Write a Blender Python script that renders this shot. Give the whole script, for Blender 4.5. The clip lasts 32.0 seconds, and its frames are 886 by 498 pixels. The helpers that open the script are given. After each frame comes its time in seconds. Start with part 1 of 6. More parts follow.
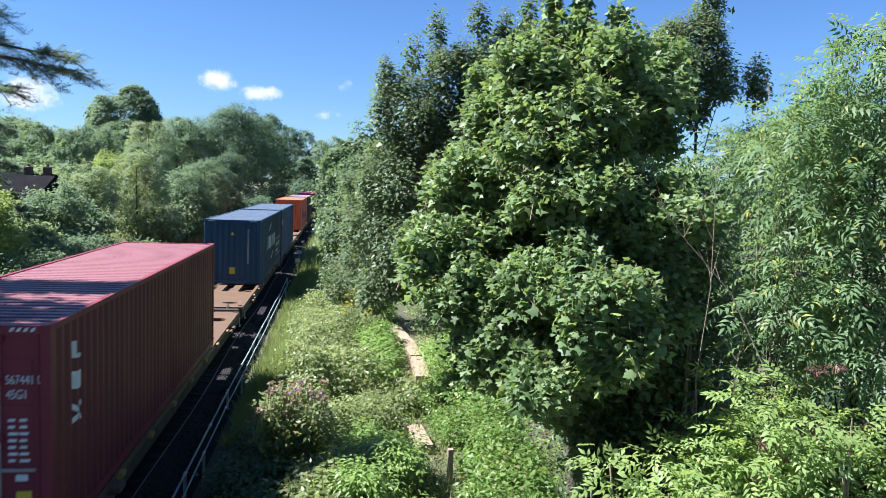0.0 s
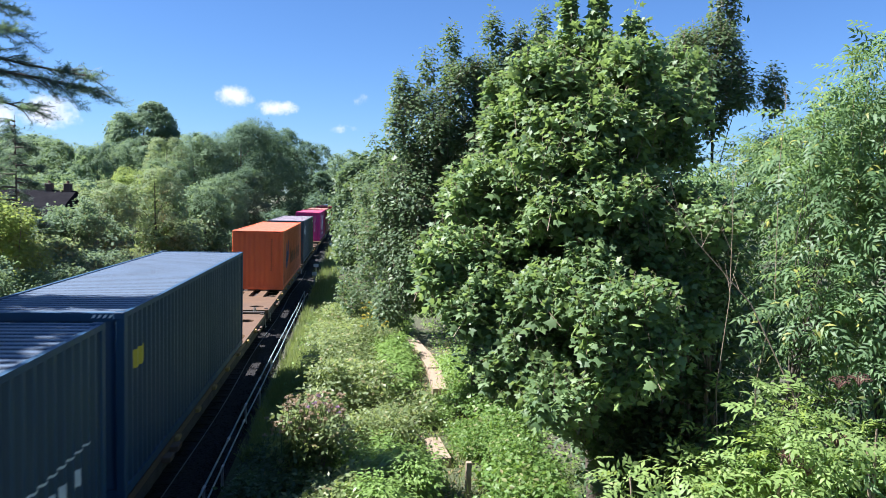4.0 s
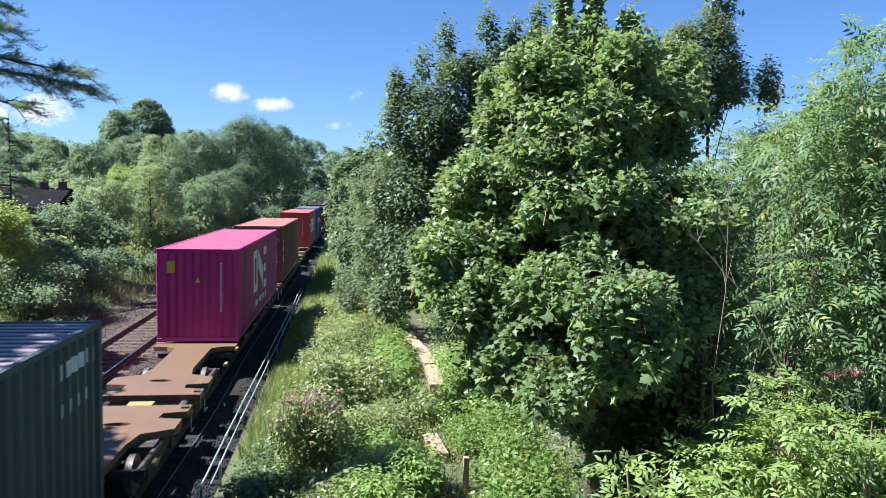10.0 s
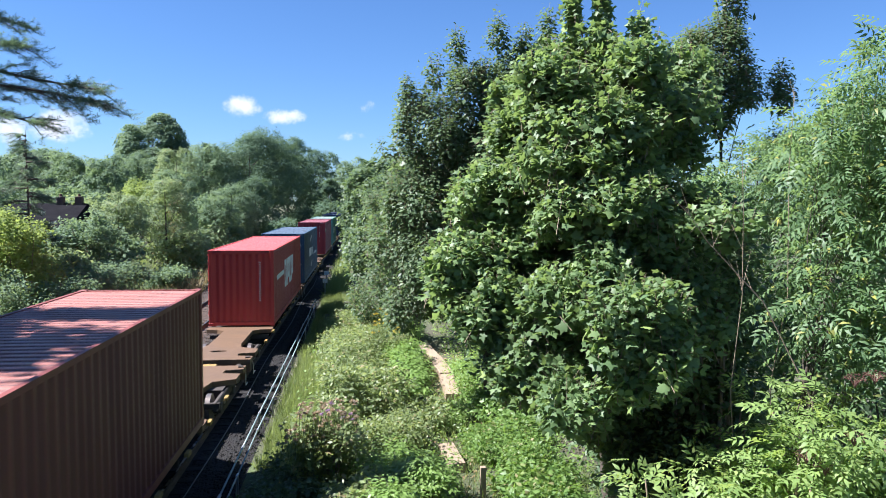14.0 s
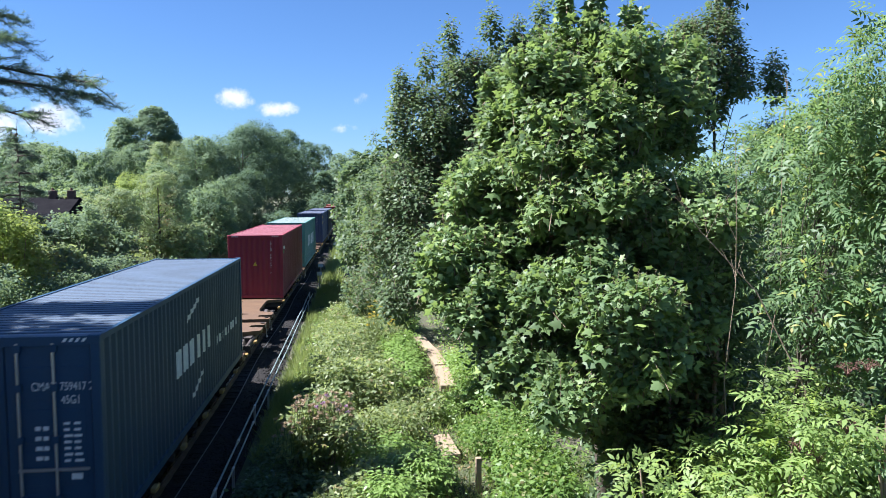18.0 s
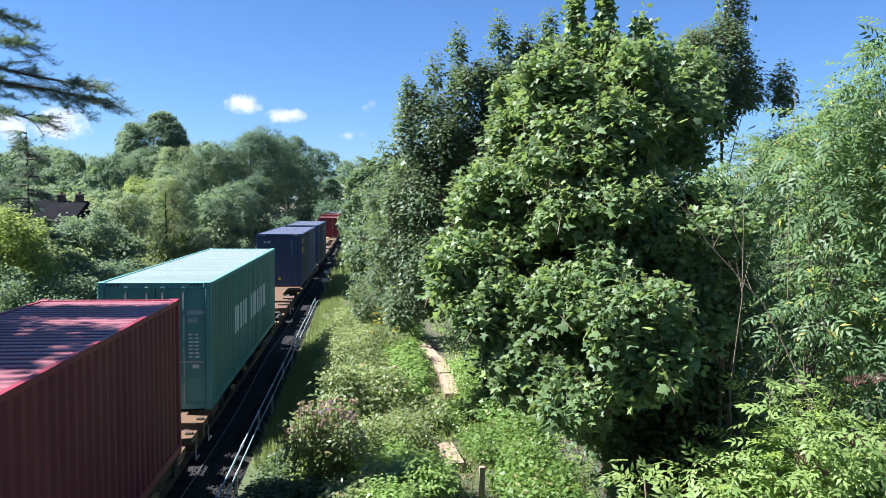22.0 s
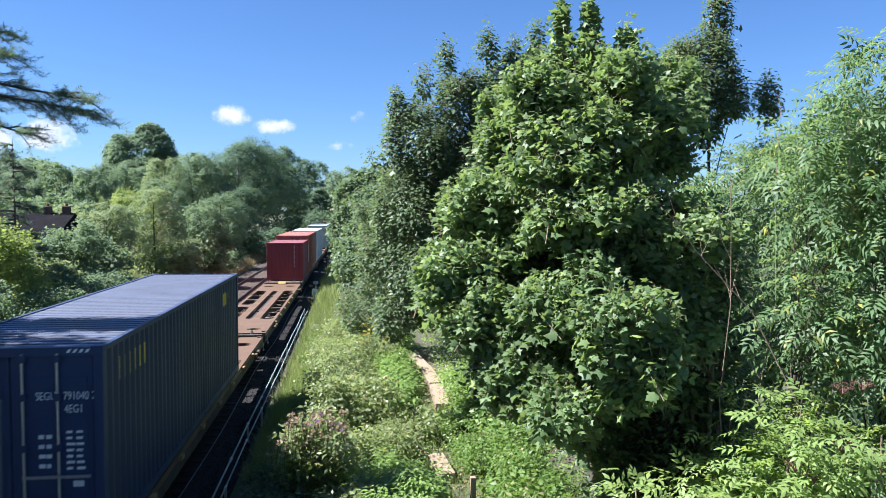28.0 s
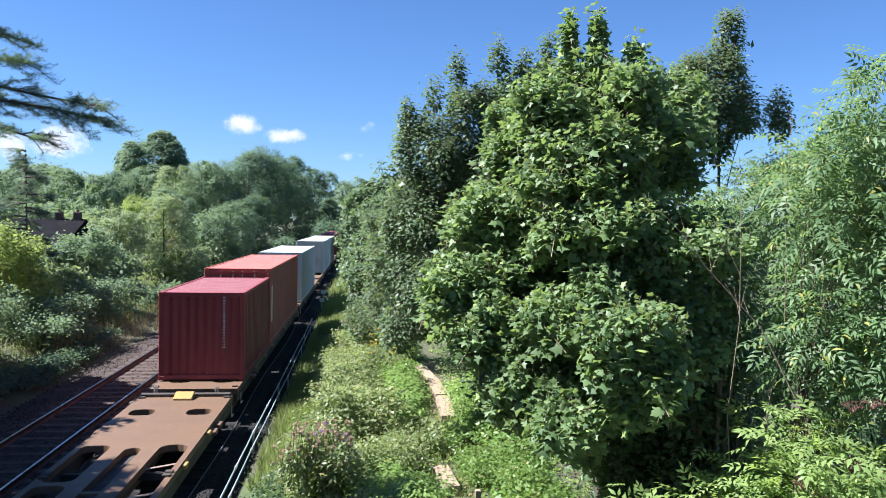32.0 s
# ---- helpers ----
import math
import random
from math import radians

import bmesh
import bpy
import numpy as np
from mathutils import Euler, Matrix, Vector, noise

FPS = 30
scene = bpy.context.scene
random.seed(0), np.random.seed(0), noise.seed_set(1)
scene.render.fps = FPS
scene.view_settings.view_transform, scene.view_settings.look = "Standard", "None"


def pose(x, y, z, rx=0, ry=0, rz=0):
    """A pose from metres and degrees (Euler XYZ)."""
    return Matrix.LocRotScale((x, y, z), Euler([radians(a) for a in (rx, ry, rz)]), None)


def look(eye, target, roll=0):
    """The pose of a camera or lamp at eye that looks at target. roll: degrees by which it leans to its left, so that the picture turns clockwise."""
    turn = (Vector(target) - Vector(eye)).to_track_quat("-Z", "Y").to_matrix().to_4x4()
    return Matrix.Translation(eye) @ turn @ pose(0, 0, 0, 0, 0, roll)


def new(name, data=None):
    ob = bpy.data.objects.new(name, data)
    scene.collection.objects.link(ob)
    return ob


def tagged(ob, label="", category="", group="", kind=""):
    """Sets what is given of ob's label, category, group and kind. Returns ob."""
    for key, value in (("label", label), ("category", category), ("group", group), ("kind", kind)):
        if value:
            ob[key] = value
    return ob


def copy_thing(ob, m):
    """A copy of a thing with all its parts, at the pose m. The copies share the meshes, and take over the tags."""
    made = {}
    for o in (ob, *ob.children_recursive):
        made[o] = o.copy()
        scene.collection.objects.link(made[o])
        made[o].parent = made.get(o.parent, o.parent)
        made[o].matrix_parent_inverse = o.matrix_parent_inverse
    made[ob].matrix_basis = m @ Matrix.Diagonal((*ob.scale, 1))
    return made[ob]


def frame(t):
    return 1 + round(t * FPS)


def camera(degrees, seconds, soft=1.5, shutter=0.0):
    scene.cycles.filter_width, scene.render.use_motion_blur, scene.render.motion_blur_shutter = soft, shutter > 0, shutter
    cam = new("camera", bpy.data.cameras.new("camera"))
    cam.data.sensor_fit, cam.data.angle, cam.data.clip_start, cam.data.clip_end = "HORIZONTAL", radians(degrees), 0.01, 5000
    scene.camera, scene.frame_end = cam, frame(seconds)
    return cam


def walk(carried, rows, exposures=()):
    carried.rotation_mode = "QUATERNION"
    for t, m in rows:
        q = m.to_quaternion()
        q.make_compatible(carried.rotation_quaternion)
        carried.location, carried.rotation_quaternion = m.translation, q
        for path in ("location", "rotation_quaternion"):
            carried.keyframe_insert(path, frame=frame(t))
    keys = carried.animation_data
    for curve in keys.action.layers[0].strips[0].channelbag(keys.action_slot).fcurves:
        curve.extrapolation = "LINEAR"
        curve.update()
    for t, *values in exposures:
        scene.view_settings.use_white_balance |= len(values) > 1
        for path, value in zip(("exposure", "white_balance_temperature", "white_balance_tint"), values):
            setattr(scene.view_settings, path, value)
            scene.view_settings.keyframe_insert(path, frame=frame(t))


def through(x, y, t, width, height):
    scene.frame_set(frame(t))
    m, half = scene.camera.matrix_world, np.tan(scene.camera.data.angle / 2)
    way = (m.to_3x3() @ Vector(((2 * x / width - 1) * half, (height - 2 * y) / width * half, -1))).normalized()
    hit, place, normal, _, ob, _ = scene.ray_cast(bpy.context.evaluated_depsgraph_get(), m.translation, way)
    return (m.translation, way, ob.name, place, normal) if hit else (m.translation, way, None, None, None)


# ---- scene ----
EXPOSURE = 1.86
EYE = (4.615, 0.0, 5.575)


def view(yaw, pitch, roll):
    """Camera pose at EYE: yaw to the right of the line's direction, pitch up, roll, in degrees."""
    return pose(*EYE, 90 + pitch, 0, -yaw) @ pose(0, 0, 0, 0, 0, roll)


cam = camera(61.1, 32.0, soft=0.55, shutter=0.3)
walk(cam, [
    (0, view(8.10, -4.82, 2.04)), (0.5, view(8.09, -5.05, 2.25)), (1, view(8.04, -5.16, 2.44)), (1.5, view(8.00, -5.25, 2.60)),
    (2, view(7.80, -4.89, 2.52)), (2.5, view(7.43, -4.39, 2.09)), (3, view(7.22, -4.03, 1.84)), (3.5, view(6.92, -3.97, 1.51)),
    (5.5, view(6.76, -3.79, 1.37)), (6, view(6.99, -3.91, 1.41)), (6.5, view(7.07, -3.99, 1.25)), (7, view(7.10, -3.98, 1.22)),
    (7.5, view(7.11, -3.90, 1.13)), (8, view(7.07, -3.85, 0.73)), (8.5, view(7.06, -3.94, 0.56)), (9, view(7.03, -4.08, 0.59)),
    (9.5, view(7.06, -4.19, 0.84)), (10, view(7.13, -4.25, 1.10)), (10.5, view(7.14, -4.19, 1.21)), (11, view(7.00, -4.24, 1.15)),
    (11.5, view(6.88, -4.25, 1.12)), (12, view(6.79, -4.23, 0.93)), (12.5, view(6.49, -4.09, 0.86)), (13, view(5.84, -4.00, 0.84)),
    (13.5, view(5.50, -4.08, 0.73)), (14, view(6.08, -3.56, 0.20)), (14.5, view(6.76, -2.79, -0.25)), (16.5, view(7.09, -3.67, -0.33)),
    (17, view(7.07, -3.78, -0.65)), (17.5, view(6.89, -3.96, -0.46)), (18, view(6.52, -4.18, -0.12)), (18.5, view(6.10, -4.19, 0.46)),
    (19, view(5.58, -4.01, 0.85)), (19.5, view(5.40, -3.71, 0.82)), (20, view(5.23, -3.58, 0.96)), (20.5, view(5.33, -3.58, 0.78)),
    (21, view(5.61, -3.58, 0.57)), (21.5, view(5.93, -3.61, 0.47)), (22, view(6.07, -3.59, 0.51)), (22.5, view(6.40, -3.52, 0.67)),
    (23, view(6.81, -3.48, 0.60)), (23.5, view(7.12, -3.40, 0.53)), (24, view(7.18, -3.24, 0.50)), (24.5, view(7.15, -3.23, 0.54)),
    (25, view(7.06, -3.24, 0.65)), (25.5, view(7.00, -3.22, 0.69)), (27.5, view(6.92, -2.90, 0.19)), (28, view(6.87, -2.83, 0.18)),
    (28.5, view(6.64, -2.64, 0.65)), (29, view(6.22, -2.39, 1.14)), (29.5, view(5.97, -2.24, 1.23)), (30, view(5.88, -2.23, 1.05)),
    (30.5, view(6.02, -2.23, 1.01)), (31, view(6.09, -2.22, 1.04)), (31.5, view(6.16, -2.14, 1.09)), (32, view(6.23, -1.97, 1.02)),
], exposures=[(0, EXPOSURE, 6050, 16), (32, EXPOSURE, 6050, 16)])

# ---- sky and sun ----
SUN_EL, SUN_AZ = 50.0, 1.0     # elevation; azimuth turned from straight left towards the distance
world = bpy.data.worlds.new("sky")
scene.world = world
world.use_nodes = True
wn, wl = world.node_tree.nodes, world.node_tree.links
wn.clear()
sky = wn.new("ShaderNodeTexSky")
sky.sky_type = "NISHITA"
sky.sun_disc = False
sky.sun_elevation = radians(SUN_EL)
sky.sun_rotation = radians(-(90.0 - SUN_AZ))
sky.altitude, sky.air_density, sky.dust_density, sky.ozone_density = 50, 1.0, 0.15, 4.0


def wmath(op, a, b=None, c=None):
    n = wn.new("ShaderNodeMath")
    n.operation = op
    for i, v in enumerate((a, b, c)):
        if v is None:
            continue
        if isinstance(v, (int, float)):
            n.inputs[i].default_value = v
        else:
            wl.new(v, n.inputs[i])
    return n.outputs[0]


coord = wn.new("ShaderNodeTexCoord")
sep = wn.new("ShaderNodeSeparateXYZ")
wl.new(coord.outputs["Generated"], sep.inputs[0])
cn = wn.new("ShaderNodeTexNoise")
cn.inputs["Scale"].default_value, cn.inputs["Detail"].default_value = 38.0, 6.0
cn.inputs["Roughness"].default_value = 0.62
wl.new(coord.outputs["Generated"], cn.inputs["Vector"])
tx = wmath("DIVIDE", sep.outputs[0], sep.outputs[1])
tz = wmath("DIVIDE", sep.outputs[2], sep.outputs[1])
front = wmath("GREATER_THAN", sep.outputs[1], 0.2)
cover = None
# small fair-weather clouds: direction x/y, z/y, half sizes, strength
for cx, cz, rx, rz, k in ((-0.1545, 0.1235, 0.021, 0.013, 1.0), (-0.101, 0.110, 0.022, 0.010, 1.0),
                          (0.006, 0.122, 0.012, 0.009, 0.6), (-0.016, 0.086, 0.014, 0.006, 0.45),
                          (-0.385, 0.095, 0.038, 0.020, 1.0), (-0.45, 0.09, 0.04, 0.02, 0.8)):
    dx = wmath("DIVIDE", wmath("SUBTRACT", tx, cx), rx)
    dz = wmath("DIVIDE", wmath("SUBTRACT", tz, cz), rz)
    r2 = wmath("ADD", wmath("MULTIPLY", dx, dx), wmath("MULTIPLY", dz, dz))
    m = wmath("MULTIPLY", wmath("SUBTRACT", 1.0, wmath("MULTIPLY", r2, 0.5)), k)
    cover = m if cover is None else wmath("MAXIMUM", cover, m)
amount = wmath("MULTIPLY", wmath("ADD", cover, wmath("MULTIPLY", wmath("SUBTRACT", cn.outputs["Fac"], 0.62), 2.2)), front)
ramp = wn.new("ShaderNodeMapRange")
ramp.interpolation_type = "SMOOTHSTEP"
ramp.inputs["From Min"].default_value, ramp.inputs["From Max"].default_value = 0.0, 0.9
wl.new(amount, ramp.inputs["Value"])
cmix = wn.new("ShaderNodeMixRGB")
cmix.inputs["Color2"].default_value = (6.1, 6.4, 6.6, 1)
wl.new(ramp.outputs[0], cmix.inputs["Fac"])
clear = wn.new("ShaderNodeMixRGB")
clear.blend_type = "MULTIPLY"
clear.inputs["Fac"].default_value = 1.0
clear.inputs["Color2"].default_value = (0.5, 0.675, 0.87, 1)
wl.new(sky.outputs[0], clear.inputs["Color1"])
wl.new(clear.outputs[0], cmix.inputs["Color1"])
bg = wn.new("ShaderNodeBackground")
bg.inputs["Strength"].default_value = 0.05
wl.new(cmix.outputs[0], bg.inputs["Color"])
wout = wn.new("ShaderNodeOutputWorld")
wl.new(bg.outputs[0], wout.inputs["Surface"])

sun = new("sun", bpy.data.lights.new("sun", "SUN"))
sun.data.energy, sun.data.angle, sun.data.color = 5.0, radians(0.53), (1.0, 0.965, 0.91)
ce = math.cos(radians(SUN_EL))
SUN_DIR = Vector((-ce * math.cos(radians(SUN_AZ)), ce * math.sin(radians(SUN_AZ)), math.sin(radians(SUN_EL))))
sun.matrix_world = look(SUN_DIR * 60, (0, 0, 0))

# ---- materials ----
def nodes_of(name):
    m = bpy.data.materials.new(name)
    m.use_nodes = True
    nt = m.node_tree
    nt.nodes.clear()
    out = nt.nodes.new("ShaderNodeOutputMaterial")
    return m, nt, out


def put(nt, kind, **values):
    n = nt.nodes.new(kind)
    for key, v in values.items():
        n.inputs[key.replace("_", " ")].default_value = v
    return n


def blend(nt, fac, a, b, mode="MIX"):
    """Colour mix of two sockets or colours."""
    n = nt.nodes.new("ShaderNodeMixRGB")
    n.blend_type = mode
    for sock, v in zip(n.inputs, (fac, a, b)):
        if isinstance(v, (int, float)):
            sock.default_value = v
        elif isinstance(v, tuple):
            sock.default_value = (*v[:3], 1)
        else:
            nt.links.new(v, sock)
    return n.outputs[0]


def noise_tex(nt, scale, detail=4.0, rough=0.55, stretch=None):
    co = nt.nodes.new("ShaderNodeTexCoord").outputs["Object"]
    if stretch:
        mp = nt.nodes.new("ShaderNodeMapping")
        mp.inputs["Scale"].default_value = stretch
        nt.links.new(co, mp.inputs["Vector"])
        co = mp.outputs[0]
    n = put(nt, "ShaderNodeTexNoise", Scale=scale, Detail=detail, Roughness=rough)
    nt.links.new(co, n.inputs["Vector"])
    return n.outputs["Fac"]


def span(nt, value, a, b, c=0.0, d=1.0):
    n = nt.nodes.new("ShaderNodeMapRange")
    for key, v in (("From Min", a), ("From Max", b), ("To Min", c), ("To Max", d)):
        n.inputs[key].default_value = v
    nt.links.new(value, n.inputs["Value"])
    return n.outputs[0]


def surface(name, color, dark, rough=0.6, grain=60.0, stain=1.5, bump=0.02, metal=0.0, streak=None, amount=0.6, rust=None, rust_at=0.62):
    """Opaque surface: base colour with stains at large scale and grain at small scale, rust patches where given."""
    m, nt, out = nodes_of(name)
    big = noise_tex(nt, stain, 5.0, 0.6, streak)
    fine = noise_tex(nt, grain, 3.0, 0.6)
    col = blend(nt, span(nt, big, 0.38, 0.72, 0.0, amount), color, dark)
    col = blend(nt, span(nt, fine, 0.3, 0.8, 0.0, 0.35), col, dark)
    if rust:
        spot = noise_tex(nt, stain * 4.0, 6.0, 0.7)
        col = blend(nt, span(nt, spot, rust_at, rust_at + 0.06), col, rust)
    p = put(nt, "ShaderNodeBsdfPrincipled", Roughness=rough, Metallic=metal)
    nt.links.new(col, p.inputs["Base Color"])
    nt.links.new(span(nt, big, 0.3, 0.7, rough * 0.85, min(1.0, rough * 1.2)), p.inputs["Roughness"])
    b = put(nt, "ShaderNodeBump", Strength=0.5, Distance=bump)
    nt.links.new(fine, b.inputs["Height"])
    nt.links.new(b.outputs[0], p.inputs["Normal"])
    nt.links.new(p.outputs[0], out.inputs["Surface"])
    return m


def plain(name, color, rough=0.5, metal=0.0):
    m, nt, out = nodes_of(name)
    p = put(nt, "ShaderNodeBsdfPrincipled", Roughness=rough, Metallic=metal)
    fine = noise_tex(nt, 25.0, 4.0)
    c2 = tuple(c * 0.7 for c in color)
    nt.links.new(blend(nt, span(nt, fine, 0.35, 0.75, 0.0, 0.5), color, c2), p.inputs["Base Color"])
    nt.links.new(p.outputs[0], out.inputs["Surface"])
    return m


def leafy(name, color, second, third=None, through=0.4, rough=0.45, spec=0.45):
    """Leaves: each one its own shade between two greens, lit through from behind, with a waxy gloss."""
    m, nt, out = nodes_of(name)
    geo = nt.nodes.new("ShaderNodeNewGeometry")
    add = nt.nodes.new("ShaderNodeMath")
    nt.links.new(geo.outputs["Random Per Island"], add.inputs[0])
    nt.links.new(nt.nodes.new("ShaderNodeObjectInfo").outputs["Random"], add.inputs[1])
    fr = nt.nodes.new("ShaderNodeMath")
    fr.operation = "FRACT"
    nt.links.new(add.outputs[0], fr.inputs[0])
    rnd = fr.outputs[0]
    col = blend(nt, rnd, color, second)
    if third:
        col = blend(nt, span(nt, rnd, 0.93, 0.97), col, third)
    big = noise_tex(nt, 0.9, 3.0)
    col = blend(nt, span(nt, big, 0.35, 0.7, 0.0, 0.45), col, tuple(c * 0.6 for c in color), "MIX")
    p = put(nt, "ShaderNodeBsdfPrincipled", Roughness=rough)
    p.inputs["Specular IOR Level"].default_value = spec
    nt.links.new(col, p.inputs["Base Color"])
    tr = nt.nodes.new("ShaderNodeBsdfTranslucent")
    nt.links.new(blend(nt, 0.65, col, (min(1, second[0] * 1.8), min(1, second[1] * 1.75), second[2] * 1.0)), tr.inputs["Color"])
    mx = nt.nodes.new("ShaderNodeMixShader")
    mx.inputs[0].default_value = through
    nt.links.new(p.outputs[0], mx.inputs[1])
    nt.links.new(tr.outputs[0], mx.inputs[2])
    nt.links.new(mx.outputs[0], out.inputs["Surface"])
    return m


M_BARK = surface("bark", (0.085, 0.07, 0.052), (0.04, 0.032, 0.025), 0.85, 30, 4, 0.02, streak=(1, 1, 0.2))
M_TWIG = surface("twig", (0.26, 0.2, 0.14), (0.12, 0.09, 0.06), 0.7, 40, 5, 0.01)
M_STEM = surface("green_stem", (0.12, 0.17, 0.05), (0.06, 0.09, 0.03), 0.6, 40, 5, 0.005)
M_MAPLE = leafy("maple_leaf", (0.0883, 0.153, 0.0692), (0.182, 0.267, 0.106), (0.282, 0.382, 0.123), 0.38, 0.5, 0.36)
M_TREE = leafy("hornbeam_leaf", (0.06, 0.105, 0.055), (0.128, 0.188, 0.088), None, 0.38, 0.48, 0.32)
M_ASH = leafy("ash_leaf", (0.088, 0.16, 0.075), (0.168, 0.258, 0.12), (0.346, 0.33, 0.0816), 0.45, 0.5, 0.35)
M_ELDER = leafy("elder_leaf", (0.155, 0.245, 0.08), (0.25, 0.345, 0.115), (0.33, 0.4, 0.15), 0.45, 0.5, 0.32)
M_BRAMBLE = leafy("bramble_leaf", (0.113, 0.165, 0.0635), (0.248, 0.305, 0.138), (0.346, 0.28, 0.154), 0.42, 0.46, 0.4)
M_NETTLE = leafy("nettle_leaf", (0.14, 0.23, 0.0614), (0.227, 0.34, 0.0976), None, 0.4, 0.45)
M_WEED = leafy("sunny_weed_leaf", (0.085, 0.165, 0.04), (0.165, 0.26, 0.065), (0.3, 0.27, 0.14), 0.4, 0.48, 0.4)
# haze of distance mixed into greens A to C: bluer, with lifted darks
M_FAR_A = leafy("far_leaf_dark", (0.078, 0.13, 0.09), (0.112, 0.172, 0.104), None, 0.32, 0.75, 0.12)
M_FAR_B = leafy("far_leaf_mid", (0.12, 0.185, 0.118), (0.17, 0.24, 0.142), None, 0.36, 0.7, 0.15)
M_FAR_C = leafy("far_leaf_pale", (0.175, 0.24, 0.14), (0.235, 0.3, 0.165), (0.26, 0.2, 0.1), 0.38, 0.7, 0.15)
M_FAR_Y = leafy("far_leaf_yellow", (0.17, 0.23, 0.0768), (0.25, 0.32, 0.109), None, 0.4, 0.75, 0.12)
M_RUSTY = leafy("browning_leaf", (0.15, 0.11, 0.05), (0.19, 0.14, 0.06), None, 0.3, 0.6)
M_LARCH = leafy("larch_needle", (0.07, 0.115, 0.09), (0.105, 0.165, 0.12), None, 0.4, 0.5)
M_GRASS = leafy("grass_blade", (0.13, 0.18, 0.064), (0.22, 0.28, 0.109), (0.36, 0.32, 0.192), 0.45, 0.5)
M_DRY = leafy("dry_grass", (0.17, 0.14, 0.085), (0.26, 0.21, 0.135), (0.12, 0.15, 0.06), 0.3, 0.6)
M_FLOWER = leafy("thistle_flower", (0.3, 0.18, 0.36), (0.38, 0.26, 0.42), None, 0.3, 0.6)
M_SEED = leafy("seed_head", (0.26, 0.2, 0.15), (0.4, 0.32, 0.25), None, 0.3, 0.7)
M_BERRY = plain("berry", (0.06, 0.028, 0.022), 0.4)
M_LITTER = leafy("leaf_litter", (0.2, 0.13, 0.07), (0.34, 0.24, 0.14), None, 0.1, 0.7)
M_WOOD = surface("weathered_timber", (0.3, 0.225, 0.155), (0.16, 0.12, 0.08), 0.8, 70, 3, 0.008, streak=(1, 0.15, 1))
M_RAIL_RUST = surface("rusty_rail", (0.07, 0.04, 0.028), (0.03, 0.018, 0.014), 0.7, 80, 3, 0.01)
M_RAIL_TOP = surface("polished_rail_head", (0.5, 0.48, 0.46), (0.35, 0.33, 0.31), 0.28, 80, 2, 0.002, metal=1.0)
M_SLEEPER = surface("concrete_sleeper", (0.078, 0.053, 0.038), (0.04, 0.028, 0.021), 0.85, 40, 3, 0.01)
M_BALLAST = surface("ballast_stone", (0.068, 0.042, 0.029), (0.028, 0.018, 0.013), 0.92, 25, 6, 0.02)
# near-black that puts the wagons' shade into the running line's stones and sleepers
M_TRACK_SHADE = surface("track_shade", (0.007, 0.006, 0.006), (0.004, 0.004, 0.004), 0.85, 25, 6, 0.02)
M_DECK = surface("wagon_paint", (0.138, 0.083, 0.046), (0.075, 0.045, 0.028), 0.6, 50, 0.9, 0.004, rust=(0.18, 0.11, 0.062), rust_at=0.6)
M_STRAP = surface("worn_strap", (0.34, 0.26, 0.2), (0.2, 0.14, 0.1), 0.6, 50, 3, 0.002)
M_UNDER = surface("grimy_underframe", (0.055, 0.045, 0.038), (0.025, 0.02, 0.018), 0.75, 40, 2, 0.01)
M_WHEEL = surface("wheel_steel", (0.3, 0.27, 0.25), (0.13, 0.1, 0.08), 0.4, 40, 3, 0.004, metal=0.8)
M_YELLOW = surface("yellow_paint", (0.34, 0.22, 0.06), (0.2, 0.13, 0.05), 0.6, 50, 4, 0.002)
M_PIPE = surface("galvanised_pipe", (0.26, 0.34, 0.35), (0.14, 0.19, 0.2), 0.45, 50, 3, 0.003, metal=0.2)
M_STEEL = surface("steel_bar", (0.45, 0.47, 0.48), (0.25, 0.25, 0.25), 0.4, 50, 5, 0.002, metal=0.6)
M_WHITE = surface("white_marking", (0.7, 0.74, 0.73), (0.48, 0.51, 0.51), 0.6, 30, 6, 0.001)
M_BLACKMARK = plain("black_marking", (0.012, 0.012, 0.015), 0.6)
M_NAVYMARK = plain("navy_marking", (0.01, 0.03, 0.13), 0.5)
M_YMARK = plain("yellow_marking", (0.6, 0.45, 0.03), 0.5)
M_GREENMARK = plain("green_marking", (0.02, 0.25, 0.06), 0.5)
M_SLATE = surface("roof_slate", (0.011, 0.011, 0.013), (0.006, 0.006, 0.008), 0.95, 20, 2, 0.01)
M_SLATE.node_tree.nodes["Principled BSDF"].inputs["Specular IOR Level"].default_value = 0.05
M_BRICK = surface("house_brick", (0.1, 0.055, 0.04), (0.05, 0.03, 0.025), 0.9, 20, 2, 0.01)
M_GLASS = plain("window_glass", (0.03, 0.035, 0.04), 0.1)


def box_paint(name, color):
    return surface(name, color, tuple(c * 0.55 for c in color), 0.55, 30, 0.8, 0.002,
                   streak=(1, 1, 0.25), amount=0.55, rust=(0.13, 0.06, 0.035), rust_at=0.69)


def dusty(name, color):
    """Sun-bleached paint on a roof, under a film of grey dust."""
    c = tuple(0.78 * v + 0.22 * 0.36 for v in color)
    return surface(name, c, tuple(0.75 * v + 0.05 for v in color), 0.5, 30, 1.2, 0.002, amount=0.7, rust=(0.16, 0.08, 0.05), rust_at=0.68)

